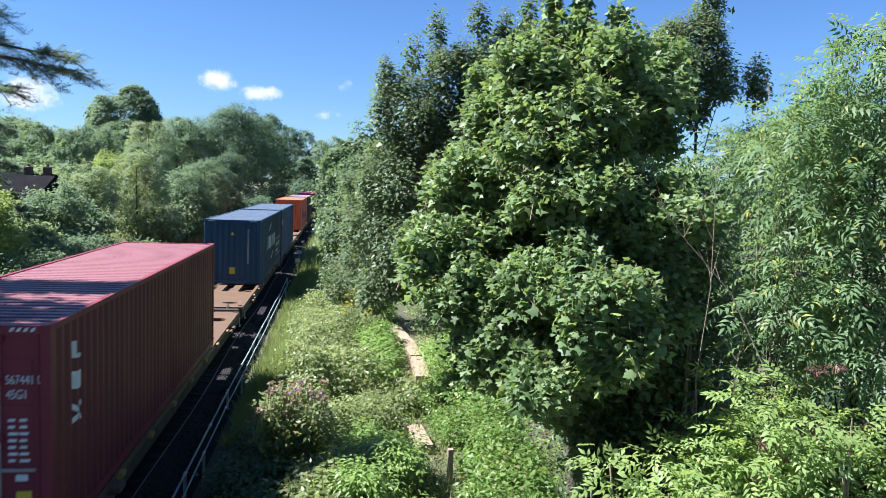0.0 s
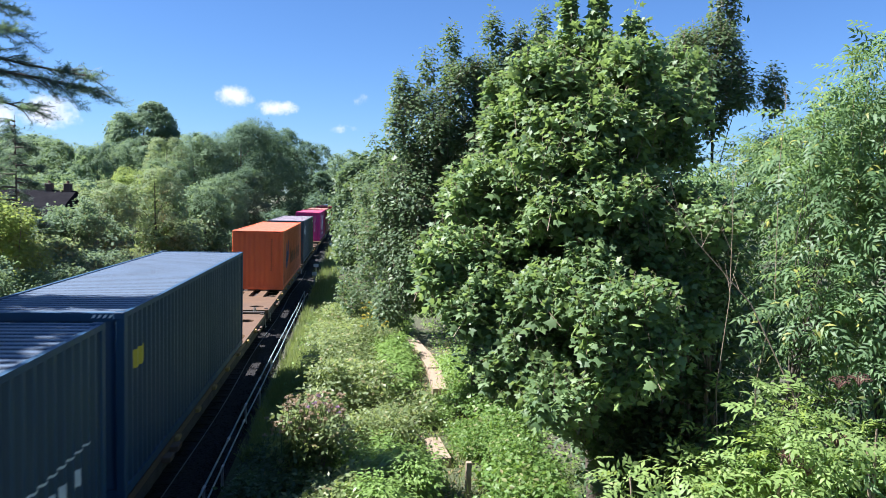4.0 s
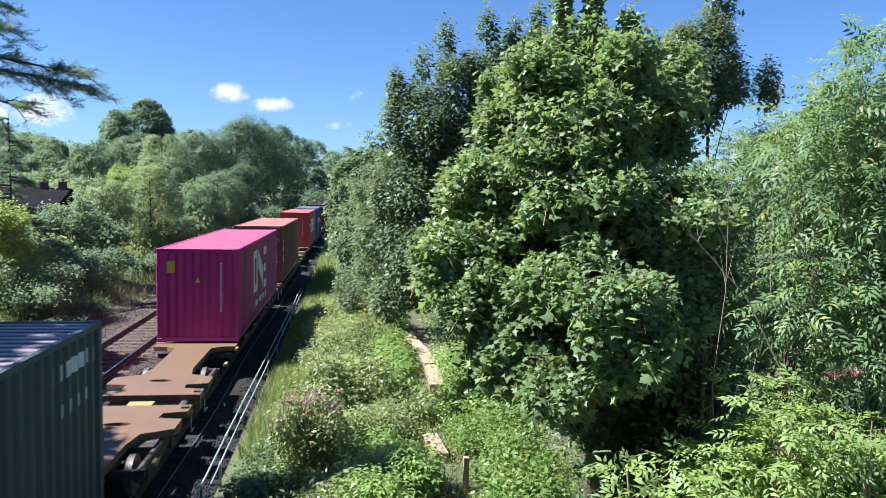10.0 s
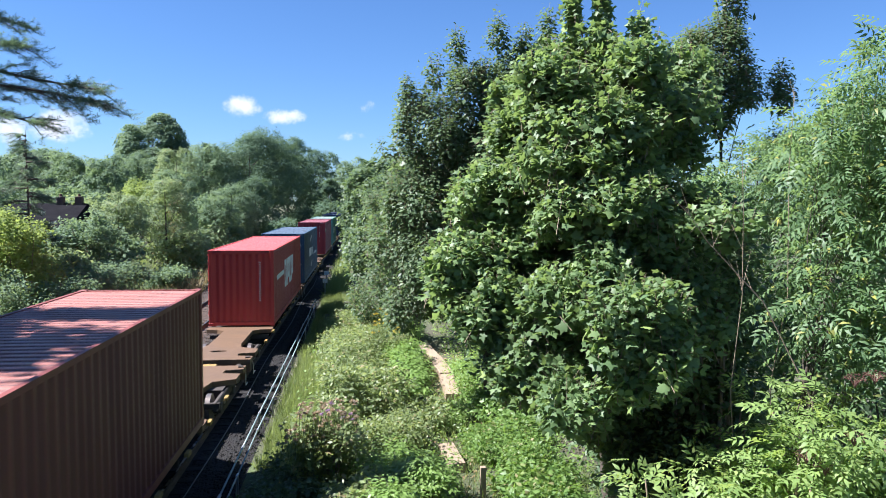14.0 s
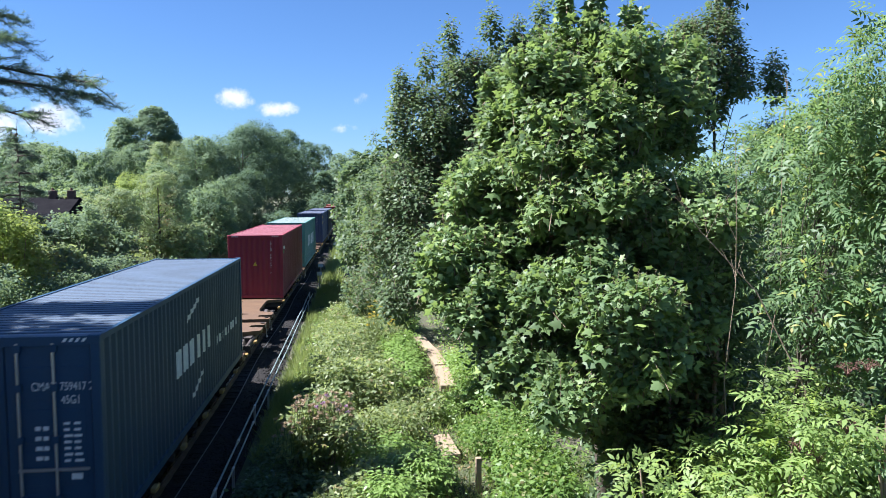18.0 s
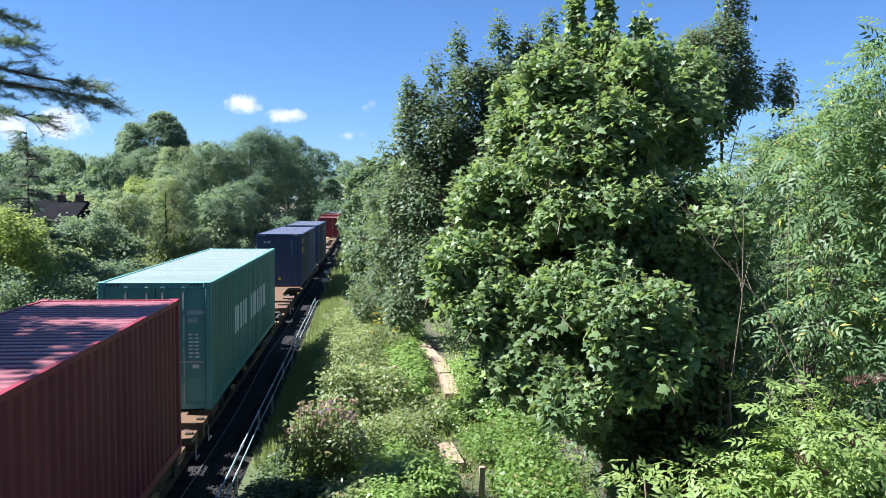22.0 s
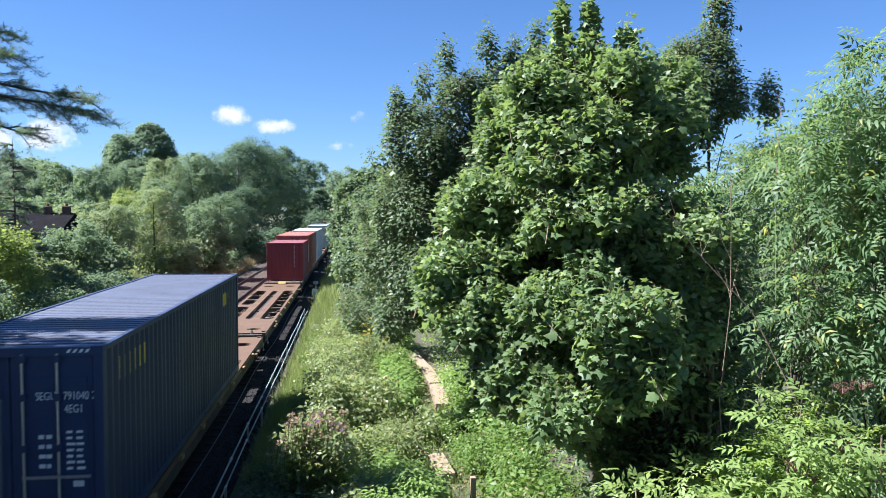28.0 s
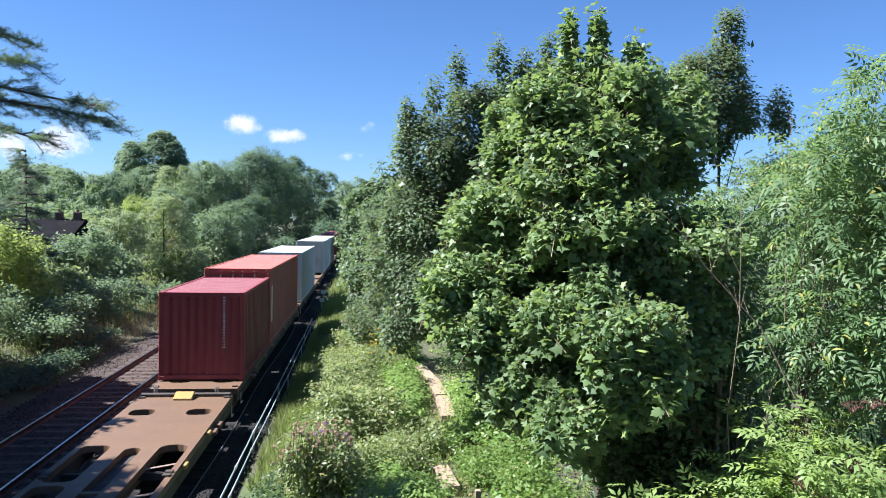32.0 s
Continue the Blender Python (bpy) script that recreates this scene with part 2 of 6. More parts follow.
# ---- mesh tools ----
def mesh_of(name, verts, faces, mat=None, smooth=False):
    """A mesh from an (n, 3) array and an (m, k) array of equal polygons."""
    verts, faces = np.asarray(verts, np.float32), np.asarray(faces, np.int32)
    me = bpy.data.meshes.new(name)
    me.vertices.add(len(verts))
    me.vertices.foreach_set("co", verts.ravel())
    k = faces.shape[1]
    me.loops.add(faces.size)
    me.loops.foreach_set("vertex_index", faces.ravel())
    me.polygons.add(len(faces))
    me.polygons.foreach_set("loop_start", np.arange(len(faces), dtype=np.int32) * k)
    me.polygons.foreach_set("loop_total", np.full(len(faces), k, np.int32))
    me.update(calc_edges=True)
    me.validate()
    if mat:
        me.materials.append(mat)
    if smooth:
        me.polygons.foreach_set("use_smooth", np.ones(len(faces), bool))
    return me


def part(name, bm, mat, parent=None, label="", smooth=False):
    """Links a bmesh or mesh as one object under a thing or a part."""
    if isinstance(bm, bmesh.types.BMesh):
        bmesh.ops.recalc_face_normals(bm, faces=bm.faces)
        me = bpy.data.meshes.new(name)
        bm.to_mesh(me)
        bm.free()
        me.materials.append(mat)
        if smooth:
            me.polygons.foreach_set("use_smooth", np.ones(len(me.polygons), bool))
    else:
        me = bm
        if mat and not me.materials:
            me.materials.append(mat)
    ob = new(name, me)
    if parent:
        ob.parent = parent
    if label:
        tagged(ob, label)
    return ob


def box(bm, x0, y0, z0, x1, y1, z1, bevel=0.0):
    r = bmesh.ops.create_cube(bm, size=1.0, matrix=Matrix.LocRotScale(
        ((x0 + x1) / 2, (y0 + y1) / 2, (z0 + z1) / 2), None, (abs(x1 - x0), abs(y1 - y0), abs(z1 - z0))))
    if bevel:
        edges = {e for v in r["verts"] for e in v.link_edges}
        bmesh.ops.bevel(bm, geom=list(edges), offset=bevel, segments=1, affect="EDGES")
    return bm


def boxed(*a, bevel=0.0):
    return box(bmesh.new(), *a, bevel=bevel)


def cyl(bm, p, q, r0, r1=None, seg=10):
    p, q = Vector(p), Vector(q)
    d = q - p
    m = Matrix.Translation((p + q) / 2) @ d.to_track_quat("Z", "Y").to_matrix().to_4x4()
    bmesh.ops.create_cone(bm, cap_ends=True, segments=seg, radius1=r0, radius2=r0 if r1 is None else r1, depth=d.length, matrix=m)
    return bm


def tubes(paths, seg=5):
    """Verts and quads of tapered tubes; each path is a list of (point, radius)."""
    vs, fs, base = [], [], 0
    ang = np.linspace(0, 2 * np.pi, seg, endpoint=False)
    for path in paths:
        pts = np.array([p for p, _ in path], float)
        rad = np.array([r for _, r in path], float)
        tan = np.gradient(pts, axis=0)
        tan /= np.linalg.norm(tan, axis=1)[:, None] + 1e-9
        ref = np.array([0.31, 0.95, 0.05]) if abs(tan[0][2]) > 0.7 else np.array([0.05, 0.1, 1.0])
        a = np.cross(tan, ref)
        a /= np.linalg.norm(a, axis=1)[:, None] + 1e-9
        b = np.cross(tan, a)
        ring = pts[:, None] + rad[:, None, None] * (np.cos(ang)[None, :, None] * a[:, None] + np.sin(ang)[None, :, None] * b[:, None])
        vs.append(ring.reshape(-1, 3))
        n = len(pts)
        i = np.arange(n - 1)[:, None] * seg
        j = np.arange(seg)[None]
        q = np.stack([i + j, i + (j + 1) % seg, i + seg + (j + 1) % seg, i + seg + j], -1).reshape(-1, 4) + base
        fs.append(q)
        base += n * seg
    return np.concatenate(vs), np.concatenate(fs)


def plate(outer, holes, z0, z1):
    """A bmesh plate with holes cut through it; outlines are lists of (x, y)."""
    from mathutils.geometry import tessellate_polygon
    loops = [[Vector((x, y, 0)) for x, y in l] for l in (outer, *holes)]
    flat = [v for l in loops for v in l]
    tris = tessellate_polygon(loops)
    bm = bmesh.new()
    top = [bm.verts.new((v.x, v.y, z1)) for v in flat]
    bot = [bm.verts.new((v.x, v.y, z0)) for v in flat]
    for t in tris:
        try:
            bm.faces.new([top[i] for i in t])
            bm.faces.new([bot[i] for i in reversed(t)])
        except ValueError:
            pass
    k = 0
    for l in loops:
        n = len(l)
        for i in range(n):
            a, b = k + i, k + (i + 1) % n
            try:
                bm.faces.new((top[a], top[b], bot[b], bot[a]))
            except ValueError:
                pass
        k += n
    return bm


def oval(cx, cy, rx, ry, n=14, p=2.0):
    return [(cx + rx * math.copysign(abs(math.cos(a)) ** (2 / p), math.cos(a)),
             cy + ry * math.copysign(abs(math.sin(a)) ** (2 / p), math.sin(a))) for a in (2 * math.pi * i / n for i in range(n))]


# ---- leaves ----
def leaf_template(kind):
    """Verts and triangles of one leaf along +y, unit length, normal +z."""
    if kind == "oval":
        v = [(0, 0, 0), (-0.26, 0.4, 0.05), (0, 0.45, 0), (0.26, 0.4, 0.05), (0, 1, -0.1)]
        f = [(0, 2, 1), (0, 3, 2), (1, 2, 4), (2, 3, 4)]
    elif kind == "diamond":
        v = [(0, 0, 0), (-0.38, 0.5, 0.08), (0.38, 0.5, 0.08), (0, 1, -0.12)]
        f = [(0, 2, 1), (1, 2, 3)]
    elif kind == "lance":
        v = [(0, 0, 0), (-0.13, 0.4, 0.03), (0.13, 0.4, 0.03), (0, 1, -0.12)]
        f = [(0, 2, 1), (1, 2, 3)]
    elif kind == "blade":
        v = [(-0.018, 0, 0), (0.018, 0, 0), (0.014, 0.55, 0.05), (-0.014, 0.55, 0.05), (0.0, 1, 0.25)]
        f = [(0, 1, 2), (0, 2, 3), (3, 2, 4)]
    elif kind == "maple_small":
        out = [(0.34, -0.1), (0.28, 0.14), (0.6, 0.4), (0.25, 0.46), (0.0, 1.0)]
        ring = out + [(-x, y) for x, y in reversed(out[:-1])]
        v = [(0, 0.3, 0.03)] + [(x, y, -0.12 * abs(x) - 0.1 * max(0, y - 0.5)) for x, y in ring]
        f = [(0, 1 + i, 1 + (i + 1) % len(ring)) for i in range(len(ring))]
    elif kind == "maple":
        out = [(0.04, 0.0), (0.3, -0.1), (0.43, 0.04), (0.35, 0.15), (0.6, 0.33), (0.5, 0.46), (0.29, 0.42), (0.33, 0.66), (0.2, 0.72), (0.0, 1.0)]
        ring = out + [(-x, y) for x, y in reversed(out[:-1])]
        v = [(0, 0.3, 0.03)] + [(x, y, -0.12 * abs(x) - 0.1 * max(0, y - 0.5)) for x, y in ring]
        n = len(ring)
        f = [(0, 1 + i, 1 + (i + 1) % n) for i in range(n)]
    elif kind in ("pinnate", "ash"):
        v, f = [], []
        spots = [(0.22, 1, 0.34), (0.22, -1, 0.34), (0.46, 1, 0.4), (0.46, -1, 0.4), (0.7, 1, 0.36), (0.7, -1, 0.36), (0.78, 0, 0.42)]
        wide = 0.15
        if kind == "ash":
            wide = 0.115
            spots = [(y, q, l) for y, l in ((0.18, 0.26), (0.36, 0.32), (0.54, 0.33), (0.7, 0.3)) for q in (1, -1)] + [(0.78, 0, 0.32)]
        for y, side, l in spots:
            ang = side * 0.95
            dx, dy = math.sin(ang), math.cos(ang)
            k, w = len(v), wide * l / 0.4
            z = -0.05 - 0.16 * y
            for a, b, dz in ((0, 0, 0), (0.45, w * 0.5, 0.02), (0.45, -w * 0.5, 0.02), (1, 0, -0.08)):
                v.append((dx * a * l + dy * b, y + dy * a * l - dx * b, z + dz))
            f += [(k, k + 2, k + 1), (k + 1, k + 2, k + 3)]
    elif kind == "needles":
        v, f = [], []
        for i in range(6):
            y = i / 6
            for side in (-1, 1):
                k = len(v)
                v += [(0, y, 0), (0.0, y + 0.075, 0.02), (side * 0.22, y + 0.2, 0.1 * (i % 3 - 1))]
                f.append((k, k + 1, k + 2))
    return np.array(v, float), np.array(f, int)


LEAF = {k: leaf_template(k) for k in ("oval", "diamond", "lance", "blade", "maple", "maple_small", "pinnate", "ash", "needles")}


def unit(a):
    return a / (np.linalg.norm(a, axis=-1, keepdims=True) + 1e-9)


def leaf_frames(rng, n, normal, along, wild):
    nn = unit(normal + wild * rng.normal(size=(n, 3)))
    t = along + wild * rng.normal(size=(n, 3))
    t = unit(t - nn * (t * nn).sum(1, keepdims=True))
    return np.cross(t, nn), t, nn


def leaves_mesh(name, kind, pos, frames, size, mat):
    tv, tf = LEAF[kind]
    b, t, n = frames
    v = pos[:, None] + size[:, None, None] * (tv[None, :, 0:1] * b[:, None] + tv[None, :, 1:2] * t[:, None] + tv[None, :, 2:3] * n[:, None])
    f = (tf[None] + (np.arange(len(pos)) * len(tv))[:, None, None]).reshape(-1, 3)
    return mesh_of(name, v.reshape(-1, 3), f, mat)


def clumps(rng, lobes, n, shell=0.55):
    """Clump centres in the outer part of a crown's lobes (x, y, z, rx, ry, rz), few of them buried in a neighbour, and their outward directions."""
    lob = np.array(lobes, float)
    w = lob[:, 3] * lob[:, 4] + lob[:, 4] * lob[:, 5] + lob[:, 3] * lob[:, 5]
    m = n * 3
    pick = rng.choice(len(lob), m, p=w / w.sum())
    d = unit(rng.normal(size=(m, 3)))
    d[:, 2] = np.where(d[:, 2] < -0.55, -d[:, 2], d[:, 2])
    r = shell + (1 - shell) * rng.random(m) ** 0.6
    r *= 1 + 0.13 * rng.normal(size=m) * (rng.random(m) < 0.3)
    c = lob[pick, :3] + d * lob[pick, 3:] * r[:, None]
    buried = np.zeros(m, bool)
    for k in range(len(lob)):
        buried |= ((((c - lob[k, :3]) / lob[k, 3:]) ** 2).sum(1) < 0.6) & (pick != k)
    order = np.argsort(buried & (rng.random(m) < 0.85), kind="stable")[:n]
    return c[order], d[order]


def sublobes(lobes, n, seed, q0=0.28, q1=0.45, upright=1.0):
    """Breaks each lobe of a crown into smaller ones round its middle, with gaps between them."""
    rr = random.Random(seed)
    out = []
    for x, y, z, rx, ry, rz in lobes:
        if max(rx, ry, rz) < 0.65:
            out.append((x, y, z, rx, ry, rz))
            continue
        out.append((x, y, z, rx * 0.74, ry * 0.74, rz * 0.76))
        for i in range(n):
            q = rr.uniform(q0, q1)
            e = rr.uniform(-0.85, 0.95)
            a = rr.uniform(0, 6.28)
            k = math.sqrt(1 - e * e)
            out.append((x + rx * (1 - q * 0.7) * k * math.cos(a), y + ry * (1 - q * 0.7) * k * math.sin(a), z + rz * (1 - q * 0.7) * e, rx * q, ry * q, min(rz, rx * 1.2) * q * upright))
    return out


def crown_leaves(rng, lobes, n_clump, per, spread, size, up=0.8, out=0.6, wild=0.45, flat=0.6, shell=0.55, droop=0.25):
    c, d = clumps(rng, lobes, n_clump, shell)
    pos = np.repeat(c, per, 0)
    dd = np.repeat(d, per, 0)
    n = len(pos)
    off = rng.normal(size=(n, 3)) * spread
    off[:, 2] *= flat
    pos = pos + off
    normal = np.array([0, 0, up]) + out * dd
    along = unit(off + dd * spread) - np.array([0, 0, droop])
    fr = leaf_frames(rng, n, normal, along, wild)
    s = size * (0.7 + 0.6 * rng.random(n))
    return pos, fr, s, c


def shoot_leaves(rng, lobes, n, nodes, length, size, pairs=True, up=0.8, shell=0.7, droop=0.3, wild=0.3, face=0.6):
    """Leafy shoots over a crown: leaves in pairs or one by one along each shoot, smaller towards its tip; also the shoots' stems."""
    c, d = clumps(rng, lobes, n, shell)
    axis = unit(d * 0.7 + np.array([0, 0, up]) + 0.35 * rng.normal(size=(n, 3)))
    ln = length * (0.6 + 0.8 * rng.random(n))
    side = unit(np.cross(axis, rng.normal(size=(n, 3))))
    other = np.cross(axis, side)
    pos, normal, along, sizes = [], [], [], []
    for k in range(nodes):
        t = (k + 0.35) / nodes
        foot = c + axis * ((t - 0.6) * ln)[:, None]
        turn = (k * (1.57 if pairs else 2.4)) + 0.35 * rng.normal(size=n)
        u = np.cos(turn)[:, None] * side + np.sin(turn)[:, None] * other
        for sgn in ((1, -1) if pairs else (1,)):
            run_ = unit(u * sgn + axis * (0.15 + 0.5 * t) + np.array([0, 0, -droop]) + 0.15 * rng.normal(size=(n, 3)))
            z = size * (1.15 - 0.6 * t) * (0.7 + 0.55 * rng.random(n))
            pos.append(foot + run_ * (z * 0.45)[:, None])
            normal.append(np.array([0, 0, 0.9]) + face * d)
            along.append(run_)
            sizes.append(z)
    pos, normal, along, sizes = (np.concatenate(a) for a in (pos, normal, along, sizes))
    fr = leaf_frames(rng, len(pos), normal, along, wild)
    stems = [[(c[i] - axis[i] * ln[i] * 0.75, 0.006), (c[i] + axis[i] * ln[i] * 0.38, 0.002)] for i in range(0, n, 2)]
    return pos, fr, sizes, c, stems


def limb_paths(rng, base, top, r, targets):
    """A trunk from base to top and limbs from it to each target."""
    base, top = np.array(base, float), np.array(top, float)
    k = np.linspace(0, 1, 7)
    sway = rng.normal(size=3) * 0.02 * np.linalg.norm(top - base)
    line = base + (top - base) * k[:, None] + sway * np.sin(k * 5)[:, None]
    trunk = [[(p, r * (1 - 0.82 * t) + (0.25 * r if i == 0 else 0)) for i, (p, t) in enumerate(zip(line, k))]]
    limbs = []
    for t in targets:
        h = np.clip((t[2] - base[2]) / max(0.1, top[2] - base[2]) - 0.22 - 0.15 * rng.random(), 0.25, 0.92)
        a = base + (top - base) * h + sway * math.sin(h * 5)
        rr = r * (1 - 0.82 * h) * 0.45
        mid = a + (t - a) * 0.5 + np.array([0, 0, 0.12 * np.linalg.norm(t - a)]) + rng.normal(size=3) * 0.06 * np.linalg.norm(t - a)
        limbs.append([(a, rr), (a + (mid - a) * 0.55, rr * 0.75), (mid, rr * 0.55), (t, rr * 0.18)])
    return trunk, limbs


def single_leaves(root, kind, pos, frames, size, mat, count):
    """The leaves furthest forward along the line as objects of their own; returns which ones are left."""
    tv, tf = LEAF["maple" if kind == "maple_small" else kind]
    me = mesh_of("leaf", tv, tf, mat)
    order = np.argsort(pos[:, 1])
    b, t, n = frames
    for i in order[:count]:
        ob = new("leaf", me)
        ob.parent = root
        k = float(size[i])
        ob.matrix_local = Matrix([[b[i][r] * k, t[i][r] * k, n[i][r] * k, pos[i][r]] for r in range(3)] + [[0, 0, 0, 1]])
    return order[count:]


def tree(name, seed, base, top, lobes, mat, kind="oval", n_clump=300, per=20, spread=0.5, size=0.25, trunk_r=0.2, limbs=14,
         label="", category="tree", group="", near=False, singles=0, shoots=None, **shape):
    """A tree: trunk, limbs and a crown of many leaves. Its place is the foot of the trunk."""
    rng = np.random.default_rng(seed)
    root = new(name)
    root.location = base
    b = np.array(base, float)
    lob = [(x - b[0], y - b[1], z - b[2], rx, ry, rz) for x, y, z, rx, ry, rz in lobes]
    if shoots:
        pos, fr, s, c, stems = shoot_leaves(rng, lob, n_clump, per, shoots, size, **shape)
        tagged(part("twig_mass", mesh_of("twig_mass", *tubes(stems, 3), M_TWIG), None, root), kind="stuff")
    else:
        pos, fr, s, c = crown_leaves(rng, lob, n_clump, per, spread, size, **shape)
    tr, li = limb_paths(rng, (0, 0, 0), np.array(top, float) - b, trunk_r, c[rng.choice(len(c), min(limbs, len(c)), replace=False)])
    part("trunk", mesh_of("trunk", *tubes(tr, 8), M_BARK, True), None, root)
    if near:
        for l in li:
            part("limb", mesh_of("limb", *tubes([l], 6), M_BARK, True), None, root)
    elif li:
        tagged(part("limb_mass", mesh_of("limb_mass", *tubes(li, 5), M_BARK, True), None, root), kind="stuff")
    if singles:
        keep = single_leaves(root, kind, pos, fr, s, mat, singles)
        pos, fr, s = pos[keep], tuple(a[keep] for a in fr), s[keep]
    tagged(part("crown", leaves_mesh("crown", kind, pos, fr, s, mat), None, root), kind="stuff")
    return tagged(root, label, category, group)


def shrub(name, seed, x, y, z0, lobes, mat, kind="oval", n_clump=120, per=14, spread=0.25, size=0.1, stems=10, label="", category="shrub", group="", stem_mat=None, near=False, singles=0, **shape):
    """A bush of stems from one foot, with a mass of leaves."""
    rng = np.random.default_rng(seed)
    root = new(name)
    root.location = (x, y, z0)
    lob = [(a - x, b - y, c - z0, rx, ry, rz) for a, b, c, rx, ry, rz in lobes]
    pos, fr, s, c = crown_leaves(rng, lob, n_clump, per, spread, size, **shape)
    paths = []
    for t in c[rng.choice(len(c), min(stems, len(c)), replace=False)]:
        a = np.array([t[0] * 0.35 + rng.normal() * 0.08, t[1] * 0.35 + rng.normal() * 0.08, -0.05])
        mid = a * 0.45 + t * 0.55 + np.array([0, 0, 0.15 * abs(t[2])])
        r = 0.012 + 0.006 * max(0.3, t[2])
        paths.append([(a, r), (mid, r * 0.7), (t, r * 0.3)])
    if near:
        for q in paths:
            part("stem", mesh_of("stem", *tubes([q], 6), stem_mat or M_TWIG, True), None, root)
    else:
        tagged(part("stem_mass", mesh_of("stem_mass", *tubes(paths, 5), stem_mat or M_TWIG), None, root), kind="stuff")
    if singles:
        keep = single_leaves(root, kind, pos, fr, s, mat, singles)
        pos, fr, s = pos[keep], tuple(a[keep] for a in fr), s[keep]
    tagged(part("foliage", leaves_mesh("foliage", kind, pos, fr, s, mat), None, root), kind="stuff")
    return tagged(root, label, category, group)

# ---- ground and line ----
TRACK_L = -3.363


def line_x(y):
    """Sideways place of the line: straight, then a bend to the right in the distance."""
    return 0.0 if y < 118 else (y - 118) ** 2 / 1300.0


def ground_z(x, y):
    u = x - line_x(y)
    if u > 2.2:
        z = -0.28 + 0.5 * min(1.0, (u - 2.2) / 2.5)
        return z + 0.06 * noise.noise((x * 0.5, y * 0.5, 0))
    if u > -6.2:
        return -0.28
    rise = min(-6.2 - u, 11.0)
    return -0.28 + 0.26 * rise + 0.1 * noise.noise((x * 0.3, y * 0.3, 3.0)) * min(1.0, rise)


gx = [-3000, -1200, -500, -200, -100, -60, -40, -28, -22] + [-18 + 0.8 * i for i in range(50)] + [22.4, 26, 32, 40, 60, 100, 200, 500, 1200, 3000]
gy = [-3000, -1000, -300, -100, -50, -25, -12] + [-6 + 1.2 * i for i in range(70)] + [78 + 6 * i for i in range(40)] + [330, 380, 450, 600, 900, 1500, 3000]
gv = [(x, y, ground_z(x, y)) for y in gy for x in gx]
nx = len(gx)
gf = [(j * nx + i, j * nx + i + 1, (j + 1) * nx + i + 1, (j + 1) * nx + i) for j in range(len(gy) - 1) for i in range(nx - 1)]
m, nt, out = nodes_of("earth")
n1, n2 = noise_tex(nt, 0.35, 6.0, 0.6), noise_tex(nt, 9.0, 5.0, 0.65)
col = blend(nt, span(nt, n1, 0.4, 0.62), (0.06, 0.055, 0.035), (0.06, 0.09, 0.03))
col = blend(nt, span(nt, n2, 0.4, 0.85, 0.0, 0.6), col, (0.085, 0.085, 0.045))
p = put(nt, "ShaderNodeBsdfPrincipled", Roughness=0.95)
nt.links.new(col, p.inputs["Base Color"])
bp = put(nt, "ShaderNodeBump", Strength=0.7, Distance=0.08)
nt.links.new(n2, bp.inputs["Height"])
nt.links.new(bp.outputs[0], p.inputs["Normal"])
nt.links.new(p.outputs[0], out.inputs["Surface"])
M_EARTH = m
tagged(part("ground", mesh_of("ground", gv, gf, M_EARTH, True), None), "earth and rough grass beside the railway", "ground", kind="structure")

# ballast bed under both lines
ys = [-60 + 3.0 * i for i in range(130)]
prof = [(-5.75, -0.27), (-5.2, -0.16), (1.55, -0.16), (2.15, -0.27)]
bv = [(line_x(y) + x, y, z) for y in ys for x, z in prof]
bf = [(j * 4 + i, j * 4 + i + 1, (j + 1) * 4 + i + 1, (j + 1) * 4 + i) for j in range(len(ys) - 1) for i in range(3)]
m, nt, out = nodes_of("ballast_bed")
vor = put(nt, "ShaderNodeTexVoronoi", Scale=22.0)
nt.links.new(nt.nodes.new("ShaderNodeTexCoord").outputs["Object"], vor.inputs["Vector"])
col = blend(nt, span(nt, noise_tex(nt, 1.2, 5.0), 0.35, 0.7), (0.055, 0.037, 0.027), (0.022, 0.016, 0.012))
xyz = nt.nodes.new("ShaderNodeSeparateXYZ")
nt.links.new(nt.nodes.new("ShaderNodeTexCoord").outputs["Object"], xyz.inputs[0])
col = blend(nt, span(nt, xyz.outputs[0], -2.0, -1.0), col, (0.007, 0.006, 0.006))     # train's shade painted into the running line's bed
col = blend(nt, 0.3, col, vor.outputs["Color"], "OVERLAY")
hsv = nt.nodes.new("ShaderNodeHueSaturation")
hsv.inputs["Saturation"].default_value = 0.8
nt.links.new(col, hsv.inputs["Color"])
p = put(nt, "ShaderNodeBsdfPrincipled", Roughness=0.95)
nt.links.new(hsv.outputs[0], p.inputs["Base Color"])
bp = put(nt, "ShaderNodeBump", Strength=1.0, Distance=0.05)
bp.invert = True
nt.links.new(vor.outputs["Distance"], bp.inputs["Height"])
nt.links.new(bp.outputs[0], p.inputs["Normal"])
nt.links.new(p.outputs[0], out.inputs["Surface"])
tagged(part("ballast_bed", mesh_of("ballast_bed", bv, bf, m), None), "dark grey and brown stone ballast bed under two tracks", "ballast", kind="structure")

rng = np.random.default_rng(5)
stone_v = np.array([(1, 0, 0), (-1, 0, 0), (0, 1, 0), (0, -1, 0), (0, 0, 0.8), (0, 0, -0.8)], float)
stone_f = np.array([(0, 2, 4), (2, 1, 4), (1, 3, 4), (3, 0, 4), (2, 0, 5), (1, 2, 5), (3, 1, 5), (0, 3, 5)])


